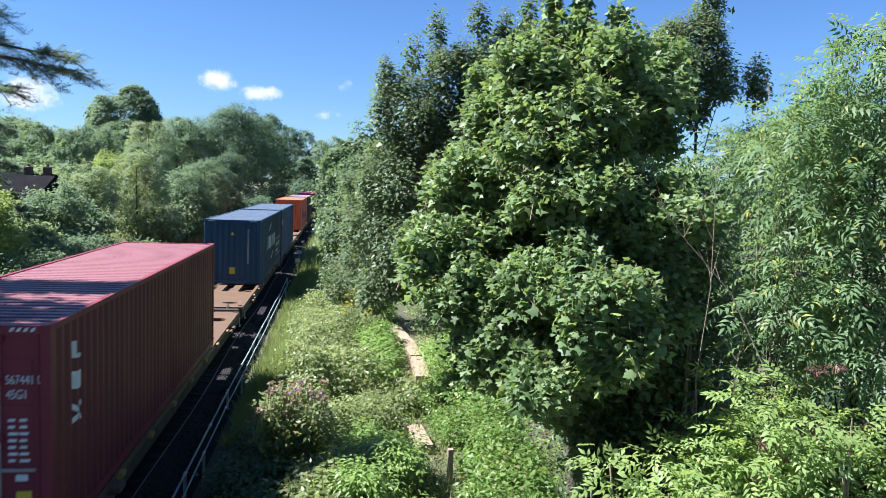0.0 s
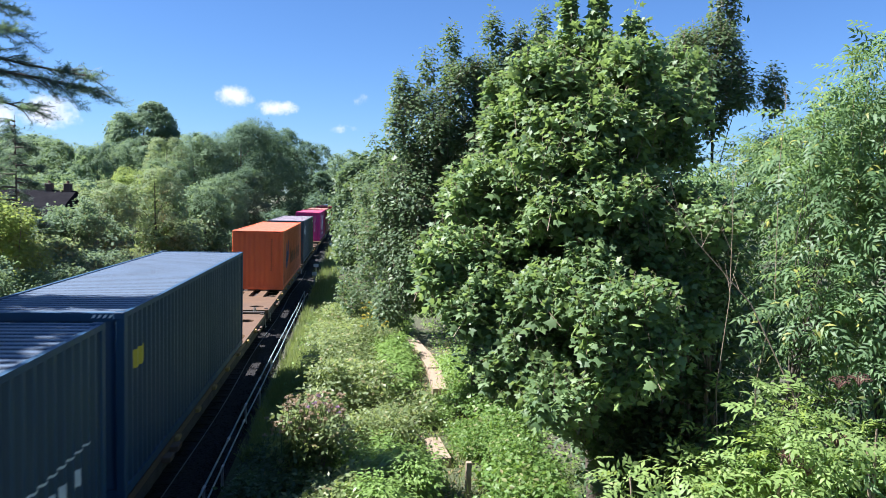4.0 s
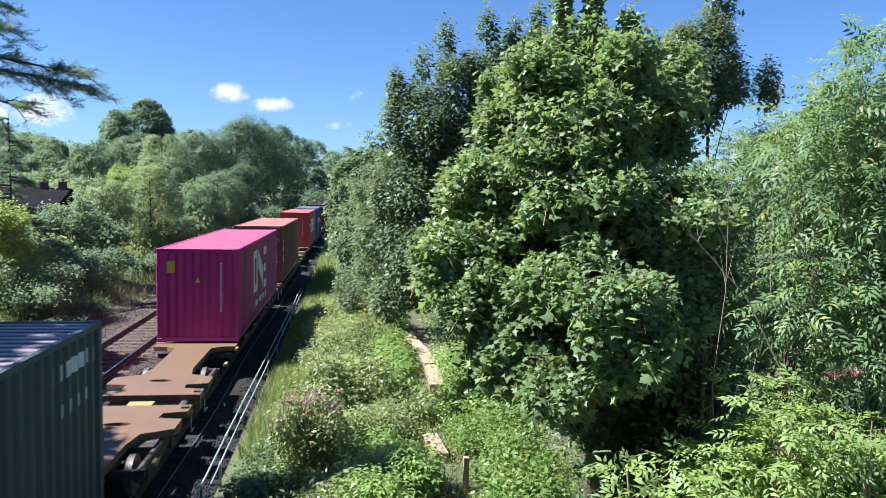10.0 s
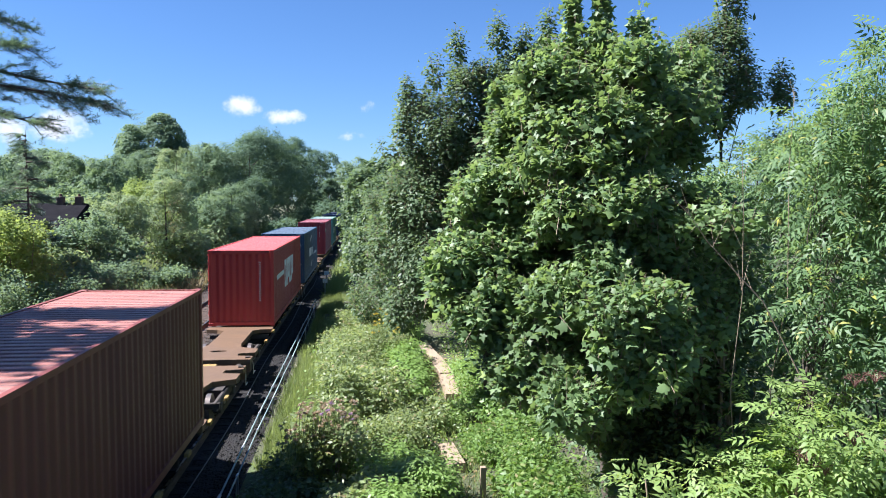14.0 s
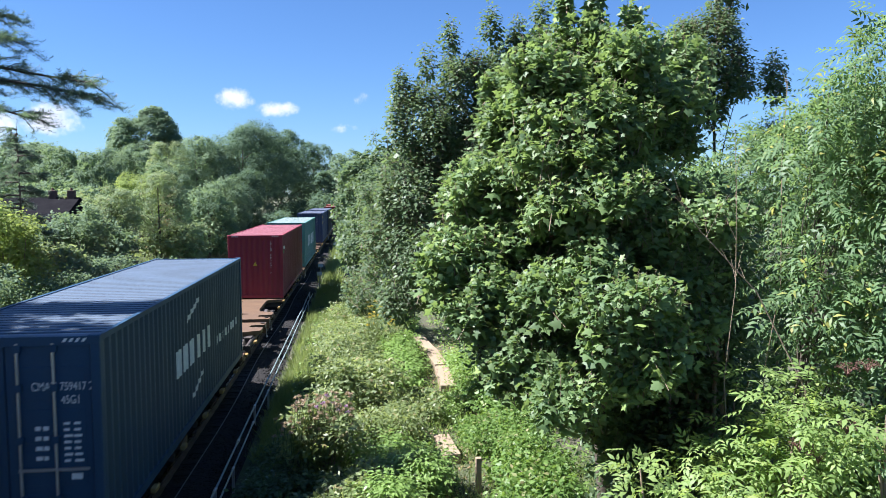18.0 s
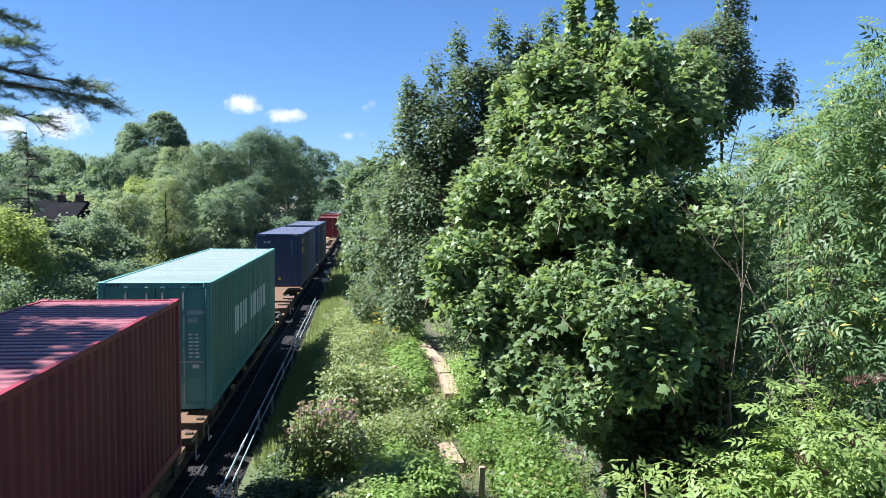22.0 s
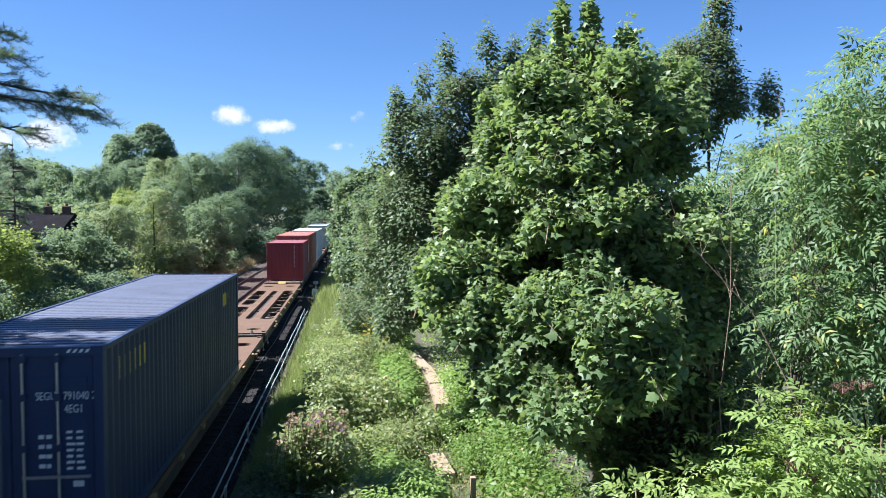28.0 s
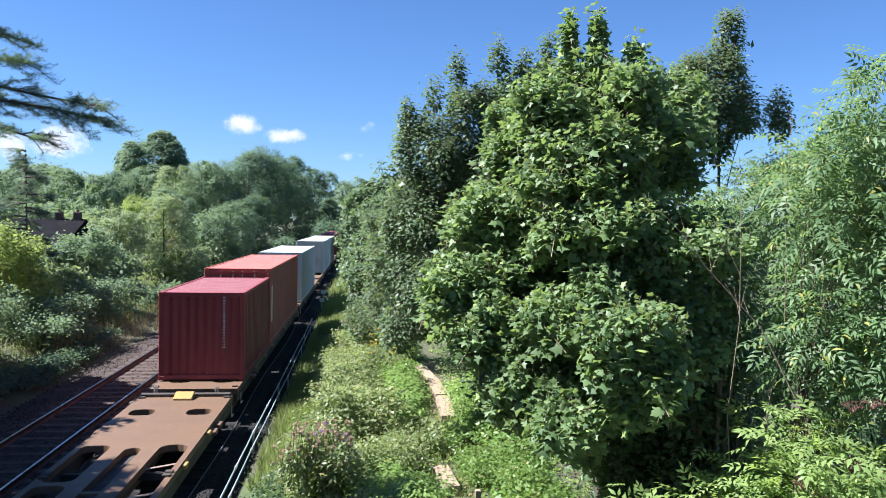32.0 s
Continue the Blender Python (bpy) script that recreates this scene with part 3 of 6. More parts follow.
def scatter_stones(name, n, x0, x1, y0, y1, z, size, mat, label):
    pos = np.stack([rng.uniform(x0, x1, n), y0 + (y1 - y0) * rng.random(n) ** 1.5, np.full(n, z)], 1)
    s = size * (0.6 + 0.8 * rng.random((n, 1, 3)))
    v = stone_v[None] * s * (1 + 0.3 * rng.normal(size=(n, 6, 3)))
    a = rng.random(n) * 6.28
    c, sn = np.cos(a)[:, None], np.sin(a)[:, None]
    v = np.stack([v[..., 0] * c - v[..., 1] * sn, v[..., 0] * sn + v[..., 1] * c, v[..., 2]], -1) + pos[:, None]
    f = (stone_f[None] + (np.arange(n) * 6)[:, None, None]).reshape(-1, 3)
    tagged(part(name, mesh_of(name, v.reshape(-1, 3), f, mat), None), label, "ballast", kind="stuff")


scatter_stones("ballast_stones", 9000, -5.6, -0.6, 9, 55, -0.15, 0.034, M_BALLAST, "loose angular grey-brown ballast stones between the rails")
scatter_stones("ballast_stones", 2500, 0.9, 2.1, 9, 45, -0.16, 0.034, M_TRACK_SHADE, "loose dark ballast stones beside the line")

RAIL_PROFILE = [(-0.07, -0.155), (0.07, -0.155), (0.07, -0.14), (0.012, -0.12), (0.012, -0.045), (0.036, -0.035), (0.036, -0.005), (0.028, 0.0),
                (-0.028, 0.0), (-0.036, -0.005), (-0.036, -0.035), (-0.012, -0.045), (-0.012, -0.12), (-0.07, -0.14)]


def sweep(profile, x, ys, closed=True):
    n = len(profile)
    v = [(line_x(y) + x + a, y, b) for y in ys for a, b in profile]
    f = [(j * n + i, j * n + (i + 1) % n, (j + 1) * n + (i + 1) % n, (j + 1) * n + i) for j in range(len(ys) - 1) for i in range(n if closed else n - 1)]
    return v, f


sleeper_bm = bmesh.new()
box(sleeper_bm, -1.25, -0.13, -0.33, 1.25, 0.13, -0.145, 0.02)
sleeper_me = bpy.data.meshes.new("sleeper")
sleeper_bm.to_mesh(sleeper_me)
sleeper_bm.free()
sleeper_me.materials.append(M_SLEEPER)


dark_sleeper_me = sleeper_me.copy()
dark_sleeper_me.materials[0] = M_TRACK_SHADE


def railway(x, y_near, label, me=sleeper_me):
    root = new("railway_track")
    rail_ys = [-60 + 3.0 * i for i in range(130)]
    for side in (-0.752, 0.752):
        r = part("rail", mesh_of("rail", *sweep(RAIL_PROFILE, x + side, rail_ys), M_RAIL_RUST), None, root)
        part("rail_head", mesh_of("rail_head", *sweep([(-0.026, 0.004), (0.026, 0.004)], x + side, rail_ys, False), M_RAIL_TOP), None, r, "bright worn running surface")
    far = bmesh.new()
    for i in range(-60, 420):
        y = i * 0.65
        if 7 < y < y_near:
            s = new("sleeper", me)
            s.parent = root
            s.location = (x, y, 0)
        else:
            box(far, line_x(y) + x - 1.25, y - 0.13, -0.33, line_x(y) + x + 1.25, y + 0.13, -0.145)
    tagged(part("sleepers", far, me.materials[0], root), kind="stuff")
    return tagged(root, label, "railway track", "two parallel tracks", kind="structure")


railway(0.0, 40, "running line with steel rails on sleepers coloured black as the train's shade", dark_sleeper_me)
railway(TRACK_L, 75, "second line with rusty-sided steel rails on concrete sleepers")

# steel pipes along the line, on low stakes
def pipe_run(x, ys_, z, r, label):
    root = new("line_side_pipe")
    rr = random.Random(int(x * 100))
    pts = [(x + rr.uniform(-0.025, 0.025), y, z + rr.uniform(-0.03, 0.03)) for y in ys_]
    for a, b in zip(pts, pts[1:]):
        seg = part("pipe_length", cyl(bmesh.new(), a, b, r, seg=8), M_PIPE, root, smooth=True)
        part("joint_collar", cyl(bmesh.new(), (b[0], b[1] - 0.09, b[2]), (b[0], b[1] + 0.09, b[2]), r * 1.6, seg=8), M_STEEL, root)
    for p in pts[::2]:
        part("stake", boxed(p[0] - 0.025, p[1] - 0.025, -0.32, p[0] + 0.025, p[1] + 0.025, p[2] - r), M_STEEL, root)
    return tagged(root, label, "pipe", "pipes beside the line")


pipe_run(2.02, [8 + 2.75 * i for i in range(13)], 0.25, 0.021, "thin pale galvanised steel pipe run beside the track")
pipe_run(2.16, [8.9 + 2.9 * i for i in range(12)], 0.22, 0.018, "thin pale galvanised steel pipe run beside the track")
M_CABLE = plain("cable_sheath", (0.1, 0.11, 0.12), 0.55)
cable = part("cable", mesh_of("cable", *tubes([[((1.18 + 0.05 * math.sin(y * 0.4), y, -0.12), 0.014) for y in [8 + 1.0 * i for i in range(50)]]], 6), M_CABLE, True), None)
tagged(cable, "grey cable lying along the sleeper ends", "cable")


def marker(x, y, h, w):
    root = new("line_side_marker")
    root.location = (x, y, -0.2)
    part("post", boxed(-0.04, -0.04, 0, 0.04, 0.04, h), M_STEEL, root)
    part("plate", boxed(-w / 2, -0.05, h - 0.15, w / 2, -0.042, h + 0.08), M_WHITE, root, "small white plate")
    tagged(root, "small white marker plate on a short grey post", "marker post", "marker posts")


marker(2.25, 47, 0.9, 0.3)
marker(2.0, 54, 0.75, 0.35)
marker(2.5, 74, 1.0, 0.4)

# ---- the train ----
FLOOR = 0.84      # underside of the boxes above the rails
HALF = 1.22


def side_wave(y0, y1, pitch, depth):
    """Points along a corrugated sheet: (place, offset inwards)."""
    n = max(1, round((y1 - y0) / pitch))
    p = (y1 - y0) / n
    pts = []
    for i in range(n):
        a = y0 + i * p
        pts += [(a, 0.0), (a + 0.30 * p, 0.0), (a + 0.50 * p, depth), (a + 0.80 * p, depth)]
    return pts + [(y1, 0.0)]


def wave_at(pts, y):
    for (a, da), (b, db) in zip(pts, pts[1:]):
        if a <= y <= b:
            return da + (db - da) * (y - a) / max(1e-6, b - a)
    return 0.0


def sheet(pts, place):
    """A strip of quads; place(u, offset, low) gives the point."""
    v = [place(u, d, k) for u, d in pts for k in (0, 1)]
    f = [(2 * i, 2 * i + 2, 2 * i + 3, 2 * i + 1) for i in range(len(pts) - 1)]
    return v, f


def lettering(text, size, mat, parent, m, label=""):
    cu = bpy.data.curves.new("lettering", "FONT")
    cu.body, cu.size, cu.extrude, cu.align_x = text, size, 0.002, "LEFT"
    tmp = bpy.data.objects.new("lettering", cu)
    me = bpy.data.meshes.new_from_object(tmp)
    bpy.data.objects.remove(tmp)
    me.materials.clear()
    me.materials.append(mat)
    ob = new("lettering", me)
    ob.parent = parent
    ob.matrix_local = m @ Matrix.Diagonal((0.7, 1, 1, 1))
    if label:
        tagged(ob, label)
    return ob


FACE = pose(0, 0, 0, 90, 0, 0)     # writing upright on a wall that faces -y


ROOF = {"orange_container": (0.7, 0.09, 0.0), "teal_container": (0.2, 0.25, 0.225), "brown_container": (0.4, 0.1, 0.06), "pink_container": (0.5, 0.0, 0.07), "grey_container": (0.24, 0.175, 0.215)}     # boxes whose roof is another colour than their sides


def container(name, length, height, color, doors, marks, label, half=HALF):
    """A corrugated steel box; its place is the middle of the near bottom edge, its length runs along +y."""
    root = new(name)
    paint = box_paint(name + "_paint", color)
    worn = dusty(name + "_roof_paint", ROOF.get(name, color))
    # darker copy of the paint that puts shade into the side corrugations
    recess_shade = box_paint(name + "_recess_shade_paint", tuple(c * 0.62 + 0.006 for c in color))
    gutter = surface(name + "_roof_gutter_paint", tuple(c * 0.4 + 0.03 for c in color), tuple(c * 0.25 + 0.02 for c in color), 0.8, 30, 2, 0.002)
    L, H, w = length, height, half
    for sx in (-1, 1):
        part("bottom_rail", boxed(sx * w, 0.16, 0.02, sx * (w - 0.06), L - 0.16, 0.17), paint, root)
        part("top_rail", boxed(sx * w, 0.1, H - 0.09, sx * (w - 0.07), L - 0.1, H - 0.012), paint, root)
        for y in (0, L - 0.15):
            part("corner_post", boxed(sx * w, y + 0.004, 0.1, sx * (w - 0.13), y + 0.146, H - 0.1, bevel=0.012), paint, root)
            for z in (0, H - 0.118):
                part("corner_casting", boxed(sx * (w + 0.003), y - 0.003, z, sx * (w - 0.16), y + 0.15, z + 0.118, bevel=0.01), paint, root)
    pts = side_wave(0.13, L - 0.13, 0.278, 0.042)
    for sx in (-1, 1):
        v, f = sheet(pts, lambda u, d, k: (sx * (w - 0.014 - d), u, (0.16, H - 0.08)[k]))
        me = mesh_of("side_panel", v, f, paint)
        me.materials.append(recess_shade)
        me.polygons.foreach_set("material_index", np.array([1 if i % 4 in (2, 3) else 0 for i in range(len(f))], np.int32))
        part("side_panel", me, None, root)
    roof_pts = []
    ribs = round((L - 0.24) / 0.235)
    for i in range(ribs):
        a, q = 0.12 + i * (L - 0.24) / ribs, (L - 0.24) / ribs
        roof_pts += [(a, 0.0), (a + 0.16 * q, 0.0), (a + 0.27 * q, -0.024), (a + 0.89 * q, -0.024)]
    roof_pts.append((L - 0.12, 0.0))
    v, f = sheet(roof_pts, lambda u, d, k: ((-w + 0.05, w - 0.05)[k], u, H - 0.052 - d))
    me = mesh_of("roof_panel", v, f, worn)
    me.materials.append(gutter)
    # low strips and the slopes rising from them take the darker gutter colour
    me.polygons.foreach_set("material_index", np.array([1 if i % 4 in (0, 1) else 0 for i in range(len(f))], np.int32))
    part("roof_panel", me, None, root)
    part("floor", boxed(-w + 0.06, 0.1, 0.08, w - 0.06, L - 0.1, 0.15), M_UNDER, root)
    for y, sgn in ((0.0, 1), (L, -1)):
        part("end_header", boxed(-w + 0.12, y + sgn * 0.012, H - 0.14, w - 0.12, y + sgn * 0.12, H - 0.015), paint, root)
        part("end_sill", boxed(-w + 0.12, y + sgn * 0.012, 0.02, w - 0.12, y + sgn * 0.12, 0.15), paint, root)
        if sgn == 1 and doors:
            for sx in (-1, 1):
                d = part("door", boxed(sx * 0.008, y + 0.045, 0.15, sx * (w - 0.14), y + 0.09, H - 0.14, bevel=0.008), paint, root)
                for k in range(4):
                    z0 = 0.3 + k * (H - 0.6) / 4
                    part("door_panel", boxed(sx * 0.09, y + 0.036, z0, sx * (w - 0.22), y + 0.046, z0 + (H - 0.6) / 4 - 0.12, bevel=0.004), paint, d)
                for bx in (0.17, 0.62):
                    part("locking_bar", cyl(bmesh.new(), (sx * bx, y + 0.012, 0.1), (sx * bx, y + 0.012, H - 0.1), 0.019, seg=8), M_STEEL, d, "galvanised locking bar")
                    for z in (0.16, 0.7, 1.5, 2.2, H - 0.17):
                        part("bar_bracket", boxed(sx * (bx - 0.05), y - 0.008, z - 0.05, sx * (bx + 0.05), y + 0.034, z + 0.05), paint, d)
                    part("door_handle", boxed(sx * bx - 0.02, y - 0.014, 1.08, sx * bx + 0.42 * sx, y + 0.004, 1.12), M_STEEL, d)
        else:
            e = side_wave(-w + 0.12, w - 0.12, 0.25, 0.045)
            v, f = sheet(e, lambda u, d2, k: (u, y + sgn * (0.03 + d2), (0.14, H - 0.12)[k]))
            part("end_panel", mesh_of("end_panel", v, f, paint), None, root)
    # corner stripes on the header
    for sx in (-1, 1) if length > 7 else ():
        bm = bmesh.new()
        for k in range(4):
            x = sx * (w - 0.2 - 0.08 * k)
            v = [bm.verts.new((x + dx, 0.0085, H + dz)) for dx, dz in ((-0.035, -0.09), (0.005, -0.09), (0.035, -0.04), (-0.005, -0.04))]
            bm.faces.new(v)
        part("warning_stripes", bm, M_WHITE if sum(color) < 0.5 else M_BLACKMARK, root, "slanted warning stripes")
    fy = 0.024 if not doors else 0.029
    for kind, *a in marks:
        if kind == "side":            # blocks on the side facing the camera: material, then rectangles
            mat, rects = a
            for y0, y1, z0, z1, lean in rects:
                vs, fs = [], []
                us = sorted({y0, y1, *[u for u, _ in pts if y0 < u < y1]})
                k0 = len(vs)
                for u in us:
                    t = (u - y0) / (y1 - y0)
                    vs += [(w - 0.014 - wave_at(pts, u) + 0.004, u, z0 + lean * t), (w - 0.014 - wave_at(pts, u) + 0.004, u, z1 + lean * t)]
                fs += [(k0 + 2 * i, k0 + 2 * i + 2, k0 + 2 * i + 3, k0 + 2 * i + 1) for i in range(len(us) - 1)]
                part("side_marking", mesh_of("side_marking", vs, fs, mat), None, root)
        elif kind == "text":          # readable writing on the near end
            text, x, z, size, mat = a
            lettering(text, size, mat, root, pose(x, fy - 0.004, z) @ FACE)
        elif kind == "column":        # writing that runs down the near end
            text, x, z, size, mat = a
            for i, ch in enumerate(text):
                if ch != " ":
                    lettering(ch, size, mat, root, pose(x, fy - 0.004, z - i * size * 0.92) @ FACE)
        elif kind == "bars":          # unreadable small print
            x0, z0, x1, z1, rows, mat = a
            bm = bmesh.new()
            rr = random.Random(int((x0 + z0) * 1000))
            h = (z1 - z0) / rows
            for i in range(rows):
                for b in range(2):
                    u0 = x0 + (x1 - x0) * (0.5 * b)
                    u1 = u0 + (x1 - x0) * rr.uniform(0.28, 0.45)
                    box(bm, u0, fy - 0.006, z0 + i * h, u1, fy, z0 + i * h + h * 0.4)
            tagged(part("small_print", bm, mat, root), "rows of small white print", kind="stuff")
        elif kind == "plate":
            x0, z0, x1, z1, mat = a
            part("sticker", boxed(x0, fy - 0.008, z0, x1, fy, z1), mat, root)
        elif kind == "triangle":
            x, z, s, mat = a
            bm = bmesh.new()
            v = [bm.verts.new((x + dx * s, fy - 0.006, z + dz * s)) for dx, dz in ((-0.5, 0), (0.5, 0), (0, 0.95))]
            v2 = [bm.verts.new((c.co.x, fy, c.co.z)) for c in v]
            bm.faces.new(v)
            for i in range(3):
                bm.faces.new((v[i], v[(i + 1) % 3], v2[(i + 1) % 3], v2[i]))
            part("warning_triangle", bm, mat, root, "yellow warning triangle")
    return tagged(root, label, "shipping container", "containers on the train")


def bogie(parent, y):
    b = part("bogie", boxed(-1.02, y - 1.35, 0.38, -0.9, y + 1.35, 0.62, bevel=0.03), M_UNDER, parent)
    part("bogie_side", boxed(0.9, y - 1.35, 0.38, 1.02, y + 1.35, 0.62, bevel=0.03), M_UNDER, b)
    part("bolster", boxed(-0.95, y - 0.25, 0.4, 0.95, y + 0.25, 0.66), M_UNDER, b)
    for dy in (-0.9, 0.9):
        for sx in (-1, 1):
            part("wheel", cyl(bmesh.new(), (sx * 0.69, y + dy, 0.37), (sx * 0.81, y + dy, 0.37), 0.365, seg=24), M_WHEEL, b)
            part("axle_box", boxed(sx * 0.86, y + dy - 0.14, 0.27, sx * 1.06, y + dy + 0.14, 0.5, bevel=0.02), M_UNDER, b)
        part("axle", cyl(bmesh.new(), (-0.7, y + dy, 0.37), (0.7, y + dy, 0.37), 0.08), M_UNDER, b)


def slot(x0, x1, y0, y1, r=0.12):
    r = min(r, (x1 - x0) / 2.01, (y1 - y0) / 2.01)
    pts = []
    for cx, cy, a0 in ((x1 - r, y1 - r, 0), (x0 + r, y1 - r, 90), (x0 + r, y0 + r, 180), (x1 - r, y0 + r, 270)):
        for k in range(4):
            a = radians(a0 + 30 * k)
            pts.append((cx + r * math.cos(a), cy + r * math.sin(a)))
    return pts


def wagon(pitch, narrow):
    """A flat container wagon; its place is the coupling point at its near end."""
    root = new("container_wagon")
    a, b = 0.42, pitch - 0.42
    z0, z1 = 0.66, 0.80
    if narrow:
        right = [(1.2, a), (1.2, a + 0.5), (0.72, a + 0.62), (0.7, a + 0.95), (1.2, a + 1.05), (1.2, a + 1.7), (0.62, a + 2.0), (0.52, a + 2.6),
                 (0.52, a + 5.2), (0.8, a + 5.45), (1.2, a + 5.5), (1.2, a + 6.0), (0.6, a + 6.2), (0.5, a + 6.6)]
        right += [(x, a + b - y) for x, y in reversed(right)]
        outline = right + [(-x, y) for x, y in reversed(right)]
        holes = [oval(0, a + 1.35, 0.28, 0.12), oval(0, b - 1.35, 0.28, 0.12)]
        deck = part("deck", plate(outline, holes, z0, z1), M_DECK, root)
    else:
        outline = [(-1.2, a), (1.2, a), (1.2, b), (-1.2, b)]
        holes = []
        holes += [oval(x, a + 1.0, 0.3, 0.2, 18) for x in (-0.62, 0.62)] + [oval(x, b - 1.75, 0.3, 0.3, 18, 3.0) for x in (-0.68, 0.68)]
        p, q = a + 3.9, b - 4.5
        ln = q - p
        holes += [slot(-0.17, 0.17, p + 0.15, q - 0.2, 0.17), slot(0.5, 1.08, p, q, 0.26)]
        for u, v in ((0.0, 0.17), (0.185, 0.37), (0.44, 0.61), (0.625, 0.8), (0.815, 1.0)):
            holes.append(slot(-1.08, -0.5, p + u * ln, p + v * ln, 0.18))
        deck = part("deck", plate(outline, holes, z0, z1), M_DECK, root)
        for i in range(7):
            y = p + (i + 0.7) * ln / 7.4
            if i in (1, 5):
                part("slot_bar", boxed(-0.168, y - 0.05, z1 - 0.05, 0.168, y + 0.05, z1 - 0.008), M_DECK, root)
            st = part("diagonal_strap", boxed(-0.36, -0.03, 0, 0.36, 0.03, 0.012), M_STRAP, root, "thin pale steel strap across the opening")
            st.matrix_local = pose(0.79, y, z1 - 0.1, 0, -5, 14)
        for y in (p + 0.36 * ln, p + 0.63 * ln):
            part("cross_beam", boxed(0.5, y - 0.12, z0 - 0.05, 1.08, y + 0.12, z1 - 0.06), M_DECK, root)
        # the raised end with its yellow plate, posts and hoses
        part("end_bar", boxed(-1.18, b - 0.16, z1 + 0.002, 1.18, b - 0.002, z1 + 0.09, bevel=0.015), M_UNDER, root)
        bm = boxed(-0.24, b - 0.55, z1 + 0.002, 0.24, b - 0.17, z1 + 0.06, bevel=0.012)
        for v in bm.verts:
            if v.co.y > b - 0.3 and v.co.z > z1 + 0.03:
                v.co.z += 0.1
        part("ramp_plate", bm, M_YELLOW, root, "sloping yellow painted plate")
        for x in (-0.86, -0.8, 0.74, 0.8):
            part("post", cyl(bmesh.new(), (x, b + 0.06, 0.5), (x, b + 0.06, z1 + 0.24), 0.022, seg=7), M_STEEL, root)
        for x in (-0.45, 0.38, 0.55):
            hose = [((x + 0.05 * math.sin(2.2 * k), b + 0.02 + 0.1 * k, 0.74 - 0.24 * math.sin(k * 0.8)), 0.022) for k in range(5)]
            part("hose", mesh_of("hose", *tubes([hose], 6), M_UNDER, True), None, root, "black rubber brake hose")
        for i, y in enumerate((a + 2.3, a + 2.9, b - 3.2, b - 2.6)):
            part("side_step", boxed(1.2, y, 0.6, 1.36, y + 0.32, 0.7, bevel=0.01), M_DECK, root)
            part("side_step", boxed(-1.36, y, 0.6, -1.2, y + 0.32, 0.7, bevel=0.01), M_DECK, root)
        for sx in (-1, 1):
            part("side_sill", boxed(sx * 1.08, a, 0.42, sx * 1.2, b, z0 - 0.004, bevel=0.01), M_UNDER, root)
    part("centre_sill", boxed(-0.3, a + 0.1, 0.3, 0.3, b - 0.1, z0 - 0.004), M_UNDER, root)
    for i in range(7):
        y = a + 3.4 + i * (b - a - 6.8) / 6
        part("cross_bar", boxed(-1.07, y - 0.05, 0.46, 1.07, y + 0.05, 0.6), M_UNDER, root)
        part("lashing_bracket", boxed(1.2, y - 0.12, 0.68, 1.29, y + 0.12, 0.77, bevel=0.01), M_YELLOW, root)
    for y in (a + 0.1, b - 0.1):
        part("head_stock", boxed(-1.2, y - 0.09, 0.42, 1.2, y + 0.09, z0 - 0.004, bevel=0.01), M_DECK, root)
    for y in (a + 0.25, a + 6.3, a + 6.5, b - 6.5, b - 6.3, b - 0.25):
        for sx in (-1, 1):
            part("spigot", boxed(sx * 1.02, y - 0.06, z1 - 0.01, sx * 1.16, y + 0.06, z1 + 0.038), M_UNDER, root)
    for y in (a + 0.35, b - 0.35):
        hl = part("hand_loop", cyl(bmesh.new(), (1.24, y, 0.3), (1.24, y, 0.62), 0.014, seg=6), M_STEEL, root)
        part("loop_bar", cyl(bmesh.new(), (1.24, y, 0.3), (1.24, y + 0.3, 0.3), 0.014, seg=6), M_STEEL, hl)
    part("coupling_plate", boxed(-0.28, -0.3, 0.62, 0.28, 0.12, 0.74, bevel=0.01), M_YELLOW, root, "yellow painted coupling plate")
    part("draw_bar", boxed(-0.09, -0.55, 0.45, 0.09, 0.6, 0.6), M_UNDER, root)
    for sx in (-1, 1):
        for y, e in ((a, -1), (b, 1)):
            part("buffer", cyl(bmesh.new(), (sx * 0.86, y, 0.55), (sx * 0.86, y + e * 0.34, 0.55), 0.12), M_UNDER, root)
    bogie(root, a + 2.1)
    bogie(root, b - 2.1)
    return tagged(root, "brown rusty flat wagon with " + ("a narrow notched deck" if narrow else "a slotted full-width deck"), "wagon", "wagons of the train")


COUPLINGS = [8.6, 28.0, 47.0, 66.5, 86.7, 106.8, 127.0, 147.1, 167.2, 187.2, 207.0, 226.9, 246.9, 267.3, 288.6, 309.9, 330.1, 350.2, 370.4, 390.5, 410.7]
TRAIN = []        # (thing, distance along the train, half its length, height)
patterns = {}
for i, (s, e) in enumerate(zip(COUPLINGS, COUPLINGS[1:])):
    key = (round((e - s) * 2) / 2, 3 < i < 12)
    if key in patterns:
        ob = copy_thing(patterns[key], pose(0, 0, 0))
    else:
        ob = patterns[key] = wagon(e - s, key[1])
    TRAIN.append((ob, s, (e - s) / 2, 0.0))

WINE, NAVY, ORANGE, GREYGREEN, PINK = (0.2, 0.022, 0.035), (0.012, 0.058, 0.12), (0.82, 0.155, 0.045), (0.045, 0.07, 0.083), (0.46, 0.016, 0.17)
BROWN, RED, TEAL, INDIGO, PALE = (0.2, 0.05, 0.04), (0.46, 0.045, 0.04), (0.088, 0.28, 0.245), (0.02, 0.043, 0.105), (0.5, 0.56, 0.55)
